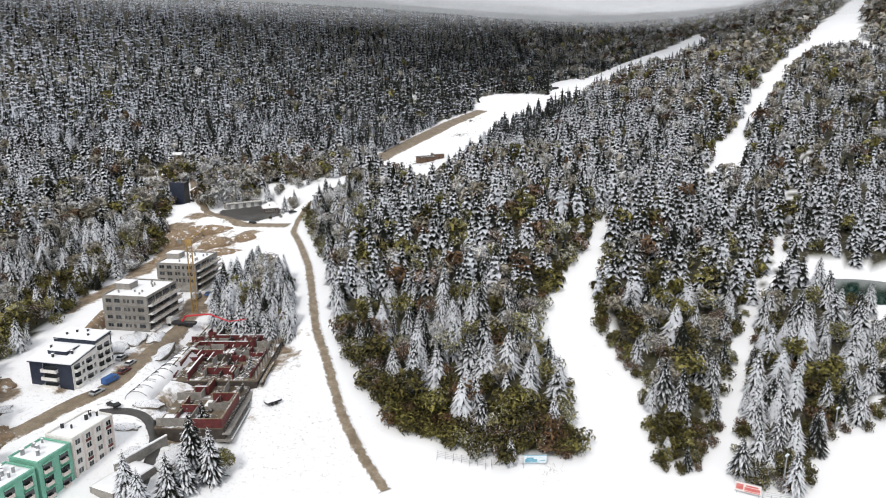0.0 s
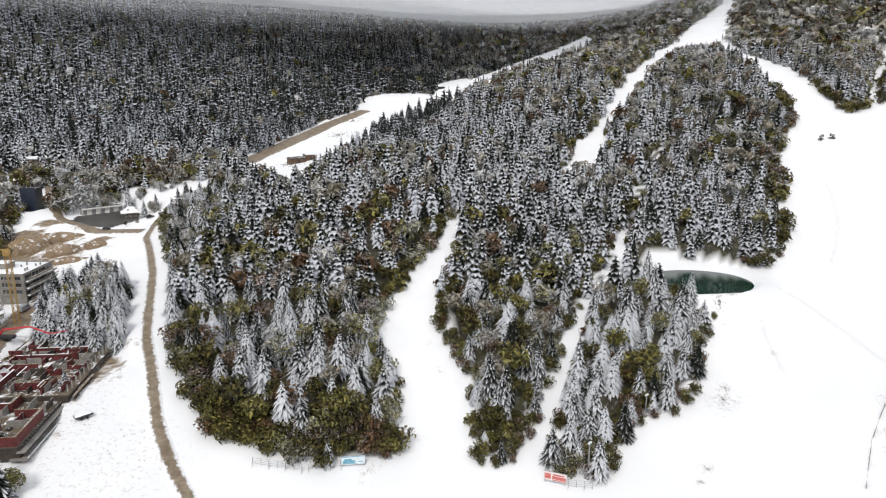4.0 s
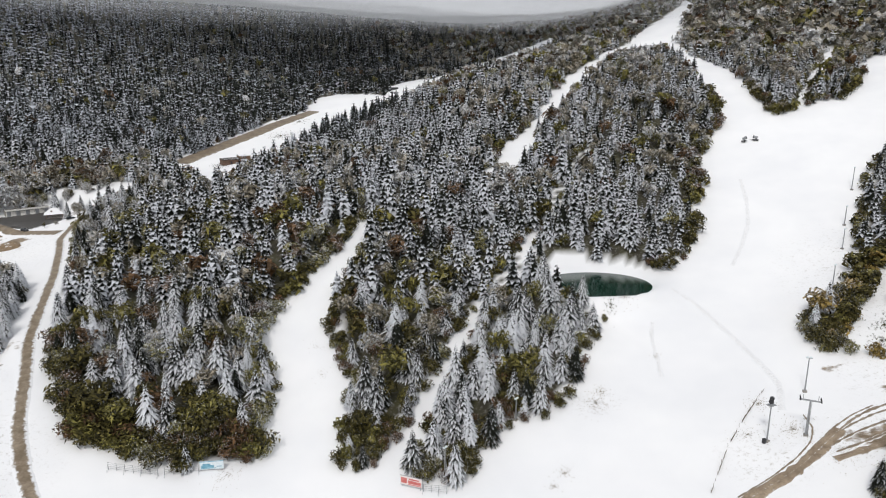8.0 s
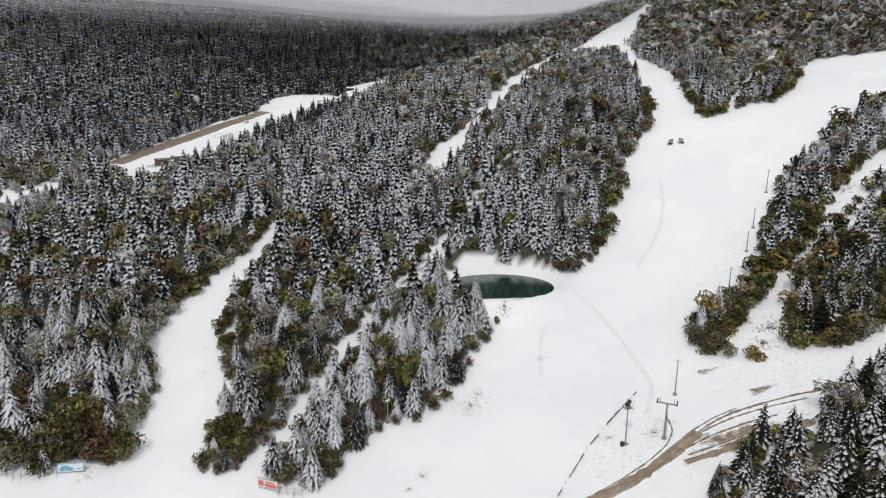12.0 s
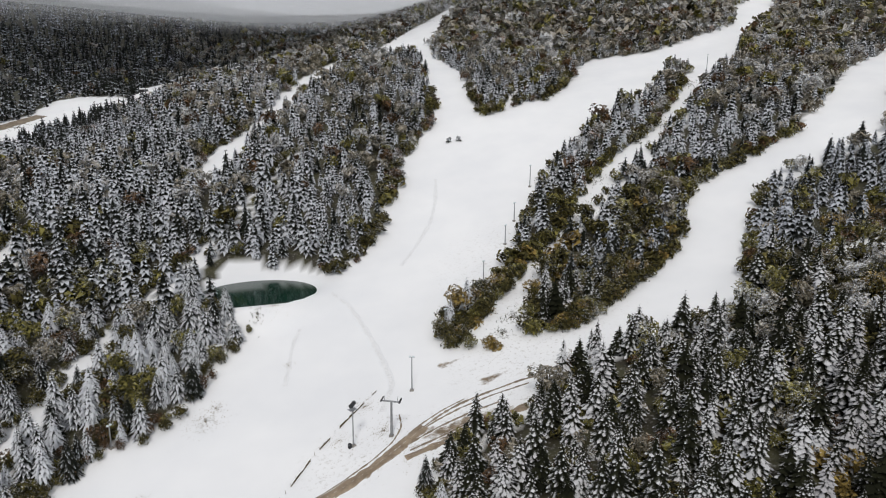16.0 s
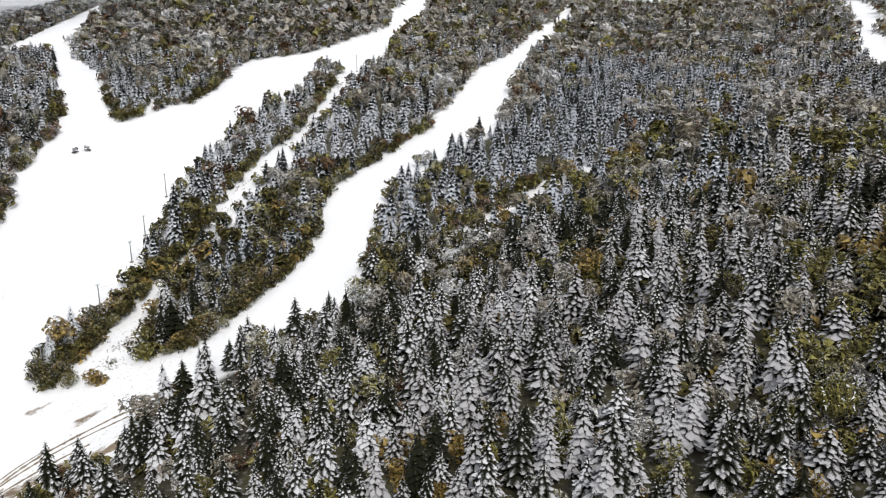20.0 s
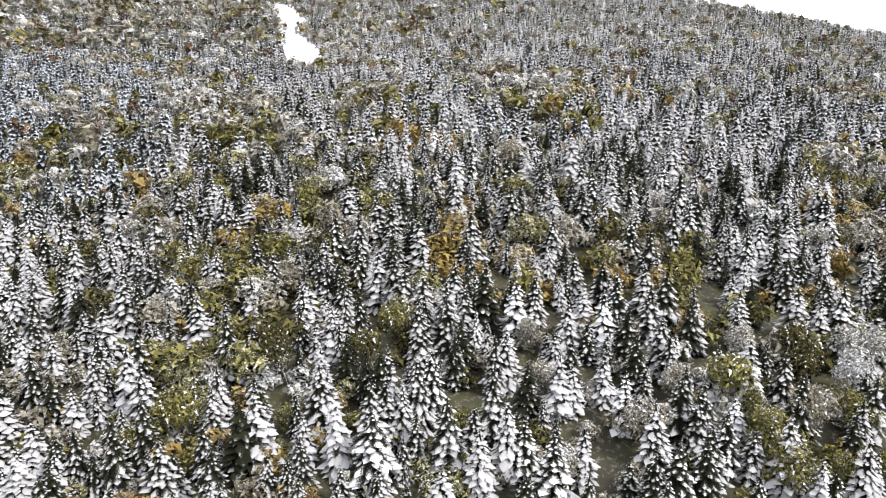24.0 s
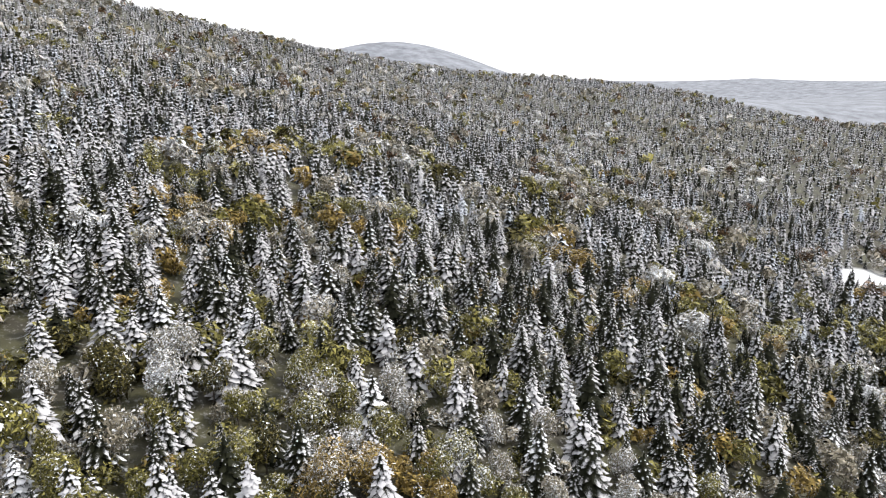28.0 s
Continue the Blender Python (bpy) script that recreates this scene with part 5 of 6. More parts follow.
for i in range(46):
    x, y = rs.uniform(1, 64), rs.uniform(0, 27)
    z = 4.96 if x < 25.5 else 6.81
    if x < 26 and not 1.6 < y < 18.5:
        continue
    a = rs.choice(((rs.uniform(2, 5), 0.5), (0.5, rs.uniform(2, 5)), (1.6, 1.2)))
    part(rs.choice(("plank_stack", "timber", "pallet")), boxes((x, x + a[0], y, y + a[1], z, z + rs.uniform(0.2, 0.7))), rs.choice((PLANK, PLANK, SOOT, CONCRETE)), site)
for i in range(14):
    x, y = rs.uniform(1, 60), rs.uniform(2, 24)
    if x < 26 and y > 13:
        continue
    if 19 < x < 27:
        continue
    z = 4.96 if x < 26 else 6.81
    part("snow_patch", pile(x, x + rs.uniform(2, 6), y, y + rs.uniform(1.5, 4), z, 0.16, i), SNOW, site)
for i in range(18):
    x = 0.5 + i * 1.45
    part("prop", rods(((x, -1.2, 1.7), (x, -0.8, 3.4), 0.06, 0.06), ((x, -0.6, 3.65), (x, 1.05, 4.7), 0.05, 0.05)), STEEL, site)
for i in range(9):
    part("scaffold_board", boxes((26.2 + i * 0.02, 42, -2.9 - 0.05 * i, -2.1 - 0.05 * i, 0.4 + 0.7 * i, 0.5 + 0.7 * i)), SOOT if i % 2 else PLANK, site)
for i in range(12):
    part("column", boxes((27 + i * 3.2, 27.4 + i * 3.2, -1.4, -1.0, 6.81, 9.3)), CONCRETE, site)
    part("rebar", rods(*[((27.1 + i * 3.2 + 0.2 * a, -1.3 + 0.2 * b, 9.3), (27.1 + i * 3.2 + 0.2 * a, -1.3 + 0.2 * b, 10.3), 0.03, 0.03) for a in (0, 1) for b in (0, 1)], sides=4), DARK, site)
# room clutter; its black pieces also put shadow between the walls into colour
for i in range(9):
    for j in range(6):
        x, y, z = 27.5 + 4.2 * i, 0.5 + 4.7 * j, 6.81
        if rs.random() < 0.62:
            part("room_wall", boxes((x, x + 4.2, y, y + 0.25, z, z + rs.uniform(0.8, 2.7))), rs.choice((REDFORM, REDFORM, CONCRETE, SOOT, SOOT)), site)
        if rs.random() < 0.55:
            part("room_wall", boxes((x, x + 0.25, y + 0.26, y + 4.6, z, z + rs.uniform(0.8, 2.7))), rs.choice((REDFORM, CONCRETE, CONCRETE, SOOT)), site)
        if rs.random() < 0.6:
            part("beam", boxes((x - 1, x + 5.5, y + 1.2, y + 1.5, z + 2.72, z + 2.95)), rs.choice((PLANK, SNOW, SOOT, PLANK)), site)
        if rs.random() < 0.8:
            part("floor_mud", boxes((x + 0.3, x + 4.0, y + 0.3, y + 4.4, z - 0.1, z + 0.06)), rs.choice((MUD_FLOOR, MUD_FLOOR, SOOT, SLAB)), site)
        for _ in range(3):
            a, b, q = rs.uniform(x, x + 3), rs.uniform(y, y + 4), rs.uniform(0.8, 2.6)
            if rs.random() < 0.5:
                part("plank", boxes((a, a + q, b, b + 0.25, z + 0.07, z + 0.3)), rs.choice((PLANK, SNOW, SOOT, STEEL)), site)
            else:
                part("plank", boxes((a, a + 0.25, b, b + q, z + 0.07, z + 0.3)), rs.choice((PLANK, SNOW, SOOT, SOOT)), site)
for i in range(5):
    for j in range(4):
        x, y, z = 1.5 + 4.6 * i, 2.0 + 4.2 * j, 4.96
        if rs.random() < 0.5:
            part("room_wall", boxes((x, x + 4.6, y, y + 0.25, z, z + rs.uniform(0.6, 2.4))), rs.choice((REDFORM, CONCRETE, SOOT)), site)
        if rs.random() < 0.6:
            part("timber", boxes((x + 0.6, x + 3.8, y + 1.0, y + 1.25, z + 0.01, z + 0.3), (x + 0.6, x + 3.8, y + 1.7, y + 1.95, z + 0.01, z + 0.3)), rs.choice((PLANK, SOOT)), site)
# stacked form beams and props on the outer face of the upper deck
for k in range(6):
    part("form_beam", boxes((28 + 0.8 * k, 65 - 1.2 * k, -3.6 + 0.24 * k, -3.3 + 0.24 * k, 0.6 + 1.05 * k, 0.85 + 1.05 * k)), SOOT if k % 2 else PLANK, site)
for k in range(13):
    part("prop", rods(((28.5 + 2.9 * k, -3.2, -2.5), (28.5 + 2.9 * k, -2.4, 6.3), 0.07, 0.07)), DARK, site)
part("snow", pile(1, 8, 9.5, 19, 4.96, 0.3, 21), SNOW, site)
part("snow", pile(0, 26, -1.5, -1.0, 1.702, 0.18, 22), SNOW, site)

# long tarpaulin-covered bank beside the road
tent = thing("tarpaulin_shelter", -88.5, 185.0, 83.5, "long rounded tarpaulin bank under ribbed snow beside the muddy road", "shelter", sink=0.4)
bm = bmesh.new()
rings = []
for i in range(25):
    x = i * 1.42
    r = 3.5 + 0.1 * math.sin(i * 1.7) + 0.08 * math.sin(i * 4.1)
    rings.append([bm.verts.new((x, -1.2 + r * 1.05 * math.cos(a), max(0, r * 0.95 * math.sin(a)))) for a in np.linspace(0, math.pi, 13)])
for a, b in zip(rings, rings[1:]):
    for j in range(12):
        f = bm.faces.new((a[j], b[j], b[j + 1], a[j + 1]))
        f.smooth = True
bm.faces.new(rings[0])
bm.faces.new(rings[-1][::-1])
part("cover", bm, SNOW, tent, "snow lying on the tarpaulin")
for i in range(24):
    x, r = i * 1.42 + 0.5 * math.sin(i * 3.1), 3.58
    pts = [(x, -1.2 + r * 1.05 * math.cos(a), r * 0.95 * math.sin(a)) for a in np.linspace(0.15 + 0.25 * math.sin(i), 1.75 + 0.75 * math.cos(i * 2.3), 10)]
    part("rib", rods(*[(p, q, 0.13 + 0.06 * math.sin(i * 1.9), 0.1) for p, q in zip(pts, pts[1:])]), DARK if i % 3 else STEEL, tent)

# tower crane
crane = thing("tower_crane", -91.5, 247.0, 12, "yellow lattice tower crane above the building site", "crane")
for sx in (-0.8, 0.8):
    for sy in (-0.8, 0.8):
        part("mast_leg", rods(((sx, sy, -1), (sx, sy, 26), 0.13, 0.13)), YELLOW, crane)
for k in range(13):
    z = 2.0 * k
    part("lattice", rods(((-0.8, -0.8, z), (0.8, -0.8, z + 2), 0.07, 0.07), ((0.8, -0.8, z), (0.8, 0.8, z + 2), 0.07, 0.07), ((0.8, 0.8, z), (-0.8, 0.8, z + 2), 0.07, 0.07), ((-0.8, 0.8, z), (-0.8, -0.8, z + 2), 0.07, 0.07)), YELLOW, crane)
part("cab", boxes((-1.1, 1.1, -1.3, 0.9, 25.5, 27.6), bevel=0.1), YELLOW, crane)
part("jib", rods(((0, 0, 27.6), (5.5, 2.5, 31), 0.2, 0.12), ((0, 0, 28.6), (5.5, 2.5, 31.2), 0.1, 0.08), ((0, 0, 27.6), (-3, -1.2, 27.9), 0.25, 0.2)), YELLOW, crane)
part("counterweight", boxes((-3.6, -2.2, -1.8, -0.6, 26.9, 28.2)), CONCRETE, crane)
# red concrete pump boom
pump = thing("concrete_pump", -91.0, 235.0, -8, "red boom of a concrete pump truck laid over the site", "truck", z=lie1(-91, 235))
part("chassis", boxes((-4.5, 4.0, -1.2, 1.2, 0.7, 1.5), bevel=0.08), DARK, pump)
part("cab", boxes((-6.4, -4.6, -1.2, 1.2, 0.7, 3.0), bevel=0.15), WHITE_WALL, pump)
part("boom", rods(((-1, 0, 1.6), (0.5, 0, 3.6), 0.4, 0.35), ((0.5, 0, 3.6), (9, 1, 4.4), 0.35, 0.3), ((9, 1, 4.4), (17, -1, 2.8), 0.3, 0.25), ((17, -1, 2.8), (24, -2.5, 4.6), 0.22, 0.15)), RED, pump, "red jointed boom")
for wx in (-5.2, -1.5, 1.0, 3.0):
    for wy in (-1.15, 1.15):
        part("wheel", rods(((wx, wy - 0.18, 0.5), (wx, wy + 0.18, 0.5), 0.5, 0.5), sides=14), RUBBER, pump)


def car(x, y, turn, paint, label, long=4.4, high=1.45, van=False, snowy=False):
    e = thing("van" if van else "car", x, y, turn, label, "van" if van else "car", "parked vehicles", sink=-0.1)
    l, w = long / 2, 0.9 if not van else 1.0
    side = [(-l, 0.35), (-l, 0.85), (-l * 0.75, high * 0.66), (l * 0.55, high * 0.66), (l, 0.8), (l, 0.35)] if not van else [(-l, 0.4), (-l, high * 0.95), (l * 0.6, high), (l * 0.85, high * 0.6), (l, high * 0.5), (l, 0.4)]
    bm = bmesh.new()
    a = [bm.verts.new((p, -w, q)) for p, q in side]
    b = [bm.verts.new((p, w, q)) for p, q in side]
    bm.faces.new(a)
    bm.faces.new(b[::-1])
    for i in range(len(a)):
        j = (i + 1) % len(a)
        bm.faces.new((a[j], a[i], b[i], b[j]))
    bmesh.ops.bevel(bm, geom=list(bm.edges), offset=0.07, segments=2, affect="EDGES")
    part("body", bm, paint, e)
    if not van:
        bm = bmesh.new()
        lo = [bm.verts.new((p, q, high * 0.64)) for p, q in ((-l * 0.8, -w * 0.94), (l * 0.42, -w * 0.94), (l * 0.42, w * 0.94), (-l * 0.8, w * 0.94))]
        hi = [bm.verts.new((p, q, high)) for p, q in ((-l * 0.58, -w * 0.75), (l * 0.12, -w * 0.75), (l * 0.12, w * 0.75), (-l * 0.58, w * 0.75))]
        bm.faces.new(hi)
        bm.faces.new(lo[::-1])
        for i in range(4):
            bm.faces.new((lo[i], lo[(i + 1) % 4], hi[(i + 1) % 4], hi[i]))
        part("cabin_glass", bm, GLASS, e)
        part("roof", pile(-l * 0.58, l * 0.12, -w * 0.75, w * 0.75, high + 0.004, 0.14 if snowy else 0.05, 1), SNOW if snowy else paint, e)
    else:
        part("windscreen", boxes((l * 0.62, l * 0.84, -w * 0.85, w * 0.85, high * 0.62, high * 0.9)), GLASS, e)
        part("side_window", boxes((l * 0.2, l * 0.5, -w - 0.012, w + 0.012, high * 0.58, high * 0.85)), GLASS, e)
    for wx in (-l * 0.62, l * 0.62):
        for wy in (-w, w):
            t = part("wheel", rods(((wx, wy - 0.11, 0.32), (wx, wy + 0.11, 0.32), 0.33, 0.33), sides=14), RUBBER, e)
            part("rim", rods(((wx, wy - 0.125, 0.32), (wx, wy + 0.125, 0.32), 0.19, 0.19), sides=10), STEEL, t)
    for wy in (-w * 0.7, w * 0.7):
        part("headlight", boxes((l - 0.05, l + 0.02, wy - 0.15, wy + 0.15, 0.62, 0.76)), STEEL, e)
    return e


car(-98.6, 193.4, 70, BLUE, "blue panel van parked beside the muddy road", 5.2, 2.2, van=True)
car(-97.2, 199.6, 72, REDFORM, "dark red car parked beside the muddy road", snowy=False)
car(-97.4, 204.6, 75, SILVER, "silver car with snow on its roof by the verge", snowy=True)
car(-99.6, 187.0, 66, SILVER, "white car with snowy roof beside the navy house", snowy=True)
car(-101.5, 208.0, 80, SILVER, "snow-covered car beside the navy house", snowy=True)
car(-92.5, 181.5, 150, DARK, "dark car under snow at the road fork", snowy=True)
car(-96.0, 262.0, 80, SILVER, "white van parked between the building sites", 5.2, 2.3, van=True)
car(-92.5, 266.0, 85, BLUE, "blue pickup parked between the building sites")
car(-151.0, 416.0, 30, DARK, "dark car at the bend below the navy tower", snowy=True)
car(-100.5, 365.0, -35, DARK, "dark car on the road by the parking lot")
car(-84.5, 413.5, 12, DARK, "dark car parked at the wood's edge", 4.6, 1.7)
car(-80.5, 371.5, 40, DARK, "small dark car at the wood's edge")

# flat-topped trailer with snow, on the slope by the site
tr = thing("trailer", -50.2, 191.0, 40, "snow-covered trailer standing on the open slope", "trailer")
part("bed", boxes((-2.4, 2.4, -1.1, 1.1, 0.7, 1.2), bevel=0.06), DARK, tr)
part("snow_load", pile(-2.4, 2.4, -1.1, 1.1, 1.204, 0.45, 8), SNOW, tr)
for wx in (-0.8, 0.6):
    for wy in (-1.0, 1.0):
        part("wheel", rods(((wx, wy - 0.12, 0.38), (wx, wy + 0.12, 0.38), 0.4, 0.4), sides=12), RUBBER, tr)

# navy tower with a windowless front
tw = thing("tower_house", -148.6, 406.0, 86, "dark navy windowless tower building with a grey side", "building", z=23.6)
part("front", boxes((-0.25, 0.0, 1.9, 10.2, -2, 13.4)), NAVY, tw)
part("body", boxes((0.004, 7.5, 2.0, 10.0, -3, 12.8)), DARK, tw)
part("side_wall", boxes((0.004, 7.5, 10.004, 11.6, -3, 9.0)), CONCRETE, tw)
part("plinth", boxes((-1.2, -0.26, 1.8, 10.4, -3, 0.6)), CONCRETE, tw)
part("roof_snow", pile(0.3, 7.3, 2.3, 9.8, 12.804, 0.2, 6), SOOT, tw)

# row of garages and the little pavilion by the parking lot
gr = thing("garage_row", -124.5, 399.0, 33, "long low garage row with white doors and a snow-edged black roof", "garages", z=22.3)
part("wall", boxes((0, 21, 0.3, 5, -2.5, 3.2)), CONCRETE, gr)
part("roof", boxes((-0.3, 21.3, -0.7, 5.3, 3.204, 3.5)), SOOT, gr)
part("fascia", boxes((-0.3, 21.3, -0.85, -0.704, 3.0, 3.9)), WHITE_WALL, gr)
for i in range(9):
    part("garage_door", boxes((0.5 + i * 2.3, 2.4 + i * 2.3, 0.22, 0.296, -1.2, 2.6)), WHITE_WALL if i % 2 else STEEL, gr)
    part("post", boxes((0.15 + i * 2.3, 0.4 + i * 2.3, -0.5, -0.25, -2.0, 3.2)), WHITE_WALL, gr)
pv = thing("pavilion", -97.5, 394.5, 20, "small wooden pavilion with a steep snow-covered hipped roof", "pavilion", z=22.4)
part("body", boxes((-4, 4, -3, 3, -3, 2.4)), BROWN, pv)
bm = bmesh.new()
lo = [bm.verts.new(p) for p in ((-5, -4, 2.404), (5, -4, 2.404), (5, 4, 2.404), (-5, 4, 2.404))]
hi = [bm.verts.new(p) for p in ((-1.3, -0.4, 5.4), (1.3, -0.4, 5.4), (1.3, 0.4, 5.4), (-1.3, 0.4, 5.4))]
bm.faces.new(lo[::-1])
bm.faces.new(hi)
for i in range(4):
    bm.faces.new((lo[i], lo[(i + 1) % 4], hi[(i + 1) % 4], hi[i]))
part("roof", bm, SNOW, pv, "snow-covered hipped roof")
for i in range(6):
    window_part(pv, ("y", -3.0), -3.6 + i * 1.25, 0.4, 0.9, 1.4)
for x, y in ((-1.6, -2.5), (2.4, -1.8), (0.3, 1.8)):
    part("dormer", boxes((x, x + 0.8, y, y + 0.8, 3.2, 4.3)), BROWN, pv)


def hut(x, y, turn, l, w, hgt, wall, label, pitch=0.25, snow=True, z=None):
    e = thing("hut", x, y, turn, label, "hut", z=z, sink=0.3)
    part("wall", boxes((-l / 2, l / 2, -w / 2, w / 2, -1.5, hgt)), wall, e)
    for s in (-1, 1):
        bm = prism([(-l / 2 - 0.4, 0), (l / 2 + 0.4, 0), (l / 2 + 0.4, s * (w / 2 + 0.4)), (-l / 2 - 0.4, s * (w / 2 + 0.4))], lambda a, b: hgt + pitch * (w / 2 - abs(b)) + 0.004, lambda a, b: hgt + pitch * (w / 2 - abs(b)) + 0.35)
        part("roof_side", bm, SNOW if snow else SOOT, e, "snow-laden roof side" if snow else "")
    part("door", boxes((-0.5, 0.5, -w / 2 - 0.05, -w / 2 - 0.002, 0, 2.0)), DARK, e)
    return e


hut(-80.5, 297.5, 25, 9, 6, 3.2, BROWN, "small house with snowy roof among the trees")
hut(-168.5, 452.0, 30, 12, 8, 4.5, BROWN, "snow-roofed house at the foot of the wooded hill")
hut(-11.0, 440.0, 30, 10, 6, 3.0, BROWN, "rusty brown sheds beside the valley road", snow=False)
hut(-3.5, 446.5, 30, 7, 5, 3.6, BROWN, "brown timber shed with snow by the valley road")
hut(141.5, 221.5, 22, 5, 2.6, 1.8, DARK, "low dark pump shelter with snowy roof below the reservoir", 0.1)
hut(100.0, 655.0, 10, 8, 5, 2.5, DARK, "dark hut at the edge of the valley clearing", 0.2)

# earth heaps and cuts in the dug-up ground
for i, (x, y, r, s, up) in enumerate(((-134, 352, 13, 9, 7), (-112, 340, 9, 6, 5), (-122, 362, 14, 5, 4.5), (-98, 343, 6, 5, 3.5), (-128, 322, 10, 6, 3), (-104, 326, 12, 4, 2.5), (-121, 252, 4, 33, 5), (-118, 210, 4, 12, 3), (-131, 188, 8, 5, 3), (-116, 163, 5, 9, 2.5))):
    bm = bmesh.new()
    bmesh.ops.create_icosphere(bm, subdivisions=3, radius=1)
    z0 = lie1(x, y)
    for v in bm.verts:
        n = 1 + 0.35 * noise.noise(v.co * 2.2 + Vector((i * 5, 0, 0))) + 0.12 * noise.noise(v.co * 7)
        v.co = Vector((v.co.x * r * n, v.co.y * s * n, v.co.z * up * n))
    for f in bm.faces:
        f.smooth = True
    me = bpy.data.meshes.new("earth_mound")
    bm.to_mesh(me)
    bm.free()
    me.materials.append(CLAY)
    o = new("earth_mound", me)
    o.matrix_world = pose(x, y, z0 - 0.25 * up)
    tagged(o, "mound of ochre earth streaked with snow at the diggings", "earth mound", "earth mounds")

# snowbanks and rubble between the houses and the road
RUBBLE = surface("snowy_rubble", (0.1, 0.085, 0.065), (0.2, 0.17, 0.13), 1.6, 0.9, 0.8, 0.2, snow=0.9)
rs = random.Random(12)
for i, (x, y, r, s, up) in enumerate(((-92, 216, 2.5, 9, 1.8), (-104, 222, 5, 6, 2.2), (-107, 215, 5, 5, 2.6), (-110, 209, 4, 4, 2.0), (-97, 224, 3, 5, 1.8), (-84, 184, 4, 2.5, 1.4), (-80, 180, 6, 2.5, 1.8), (-72, 178, 4, 3, 1.4), (-70, 164, 4, 7, 1.3), (-80, 163, 3, 4, 1.2), (-86, 173, 4, 2, 1.0), (-125, 176, 7, 4, 1.4), (-120, 224, 7, 6, 3.0), (-89, 262, 2.5, 8, 1.6), (-88, 276, 3, 5, 1.6))):
    bm = bmesh.new()
    bmesh.ops.create_icosphere(bm, subdivisions=3, radius=1)
    for v in bm.verts:
        n = 1 + 0.4 * noise.noise(v.co * 2.6 + Vector((i * 7, 3, 0))) + 0.22 * noise.noise(v.co * 8 + Vector((i, 0, 0)))
        v.co = Vector((v.co.x * r * n, v.co.y * s * n, v.co.z * up * n))
    for f in bm.faces:
        f.smooth = True
    me = bpy.data.meshes.new("snowbank")
    bm.to_mesh(me)
    bm.free()
    me.materials.append(RUBBLE)
    o = new("snowbank", me)
    o.matrix_world = pose(x, y, lie1(x, y) - 0.3 * up)
    tagged(o, "uneven bank of shovelled snow and rubble", "snowbank", "snowbanks")

# ---- along the foot of the slope ----
def board(x, y, turn, w, hgt, lift, ground_mat, shapes, label):
    e = thing("billboard", x, y, turn, label, "billboard")
    part("panel", boxes((-w / 2, w / 2, -0.06, 0.06, lift, lift + hgt)), ground_mat, e)
    part("frame", boxes((-w / 2 - 0.08, w / 2 + 0.08, -0.08, 0.08, lift - 0.1, lift - 0.002), (-w / 2 - 0.08, w / 2 + 0.08, -0.08, 0.08, lift + hgt + 0.002, lift + hgt + 0.1)), STEEL, e)
    for px in (-w / 2 + 0.4, w / 2 - 0.4):
        part("post", rods(((px, 0.16, -1), (px, 0.16, lift + hgt), 0.07, 0.07)), STEEL, e)
    for x0, x1, z0, z1, mat in shapes:
        part("print", boxes((x0, x1, -0.075, -0.062, lift + z0, lift + z1)), mat, e)
    return e


PALE = surface("printed_white", (0.66, 0.74, 0.78), (0.72, 0.78, 0.8), 0.6, 0.5, 0)
TEAL = surface("printed_blue", (0.1, 0.3, 0.42), (0.2, 0.42, 0.52), 0.8, 0.5, 0)
CORAL = surface("printed_red", (0.5, 0.1, 0.09), (0.6, 0.2, 0.18), 0.8, 0.5, 0)
CREAM = surface("printed_cream", (0.7, 0.62, 0.6), (0.76, 0.7, 0.68), 0.8, 0.5, 0)
board(25.6, 176.0, 2, 6.4, 2.6, 0.5, PALE, [(-2.8, 0.6, 0.5, 1.3, TEAL), (-2.4, -0.4, 1.3, 1.8, TEAL), (-2.9, 1.2, 0.25, 0.45, TEAL), (1.4, 2.8, 0.7, 0.9, TEAL), (-3.2, 3.2, 2.3, 2.5, TEAL)], "pale blue advertising board with unreadable print by the wood")
board(79.8, 163.6, -28, 6.2, 2.6, 0.9, CREAM, [(-2.9, -1.2, 0.5, 2.1, CORAL), (-0.9, 2.9, 0.6, 1.5, CORAL), (-0.6, 2.4, 1.7, 2.1, CORAL), (-0.9, 2.9, 0.2, 0.45, CORAL)], "cream and red advertising board with bars of unreadable print")


def fence_run(x0, y0, x1, y1, posts, label):
    l = math.hypot(x1 - x0, y1 - y0)
    e = thing("fence", x0, y0, math.degrees(math.atan2(y1 - y0, x1 - x0)), label, "fence", "slope fences")
    base = lie1(x0, y0)
    tops = []
    for i in range(posts):
        s = l * i / (posts - 1)
        z = lie1(x0 + (x1 - x0) * s / l, y0 + (y1 - y0) * s / l) - base
        tops.append((s, z))
        part("post", rods(((s, 0, z - 0.5), (s, 0.0, z + 2.3), 0.07, 0.06)), STEEL, e)
        if i % 2 == 0:
            part("brace", rods(((s, -1.1, z - 0.3), (s, -0.05, z + 1.9), 0.05, 0.05)), STEEL, e)
    for k in range(4):
        for a, b in zip(tops, tops[1:]):
            part("rail", rods(((a[0], 0.07, a[1] + 0.5 + 0.55 * k), (b[0], 0.07, b[1] + 0.5 + 0.55 * k), 0.035, 0.035)), STEEL, e)
    return e


fence_run(-1.6, 176.2, 11.8, 174.2, 7, "grey tubular safety fence along the foot of the wood")
fence_run(13.4, 174.6, 22.2, 175.6, 5, "grey tubular safety fence beside the pale blue board")
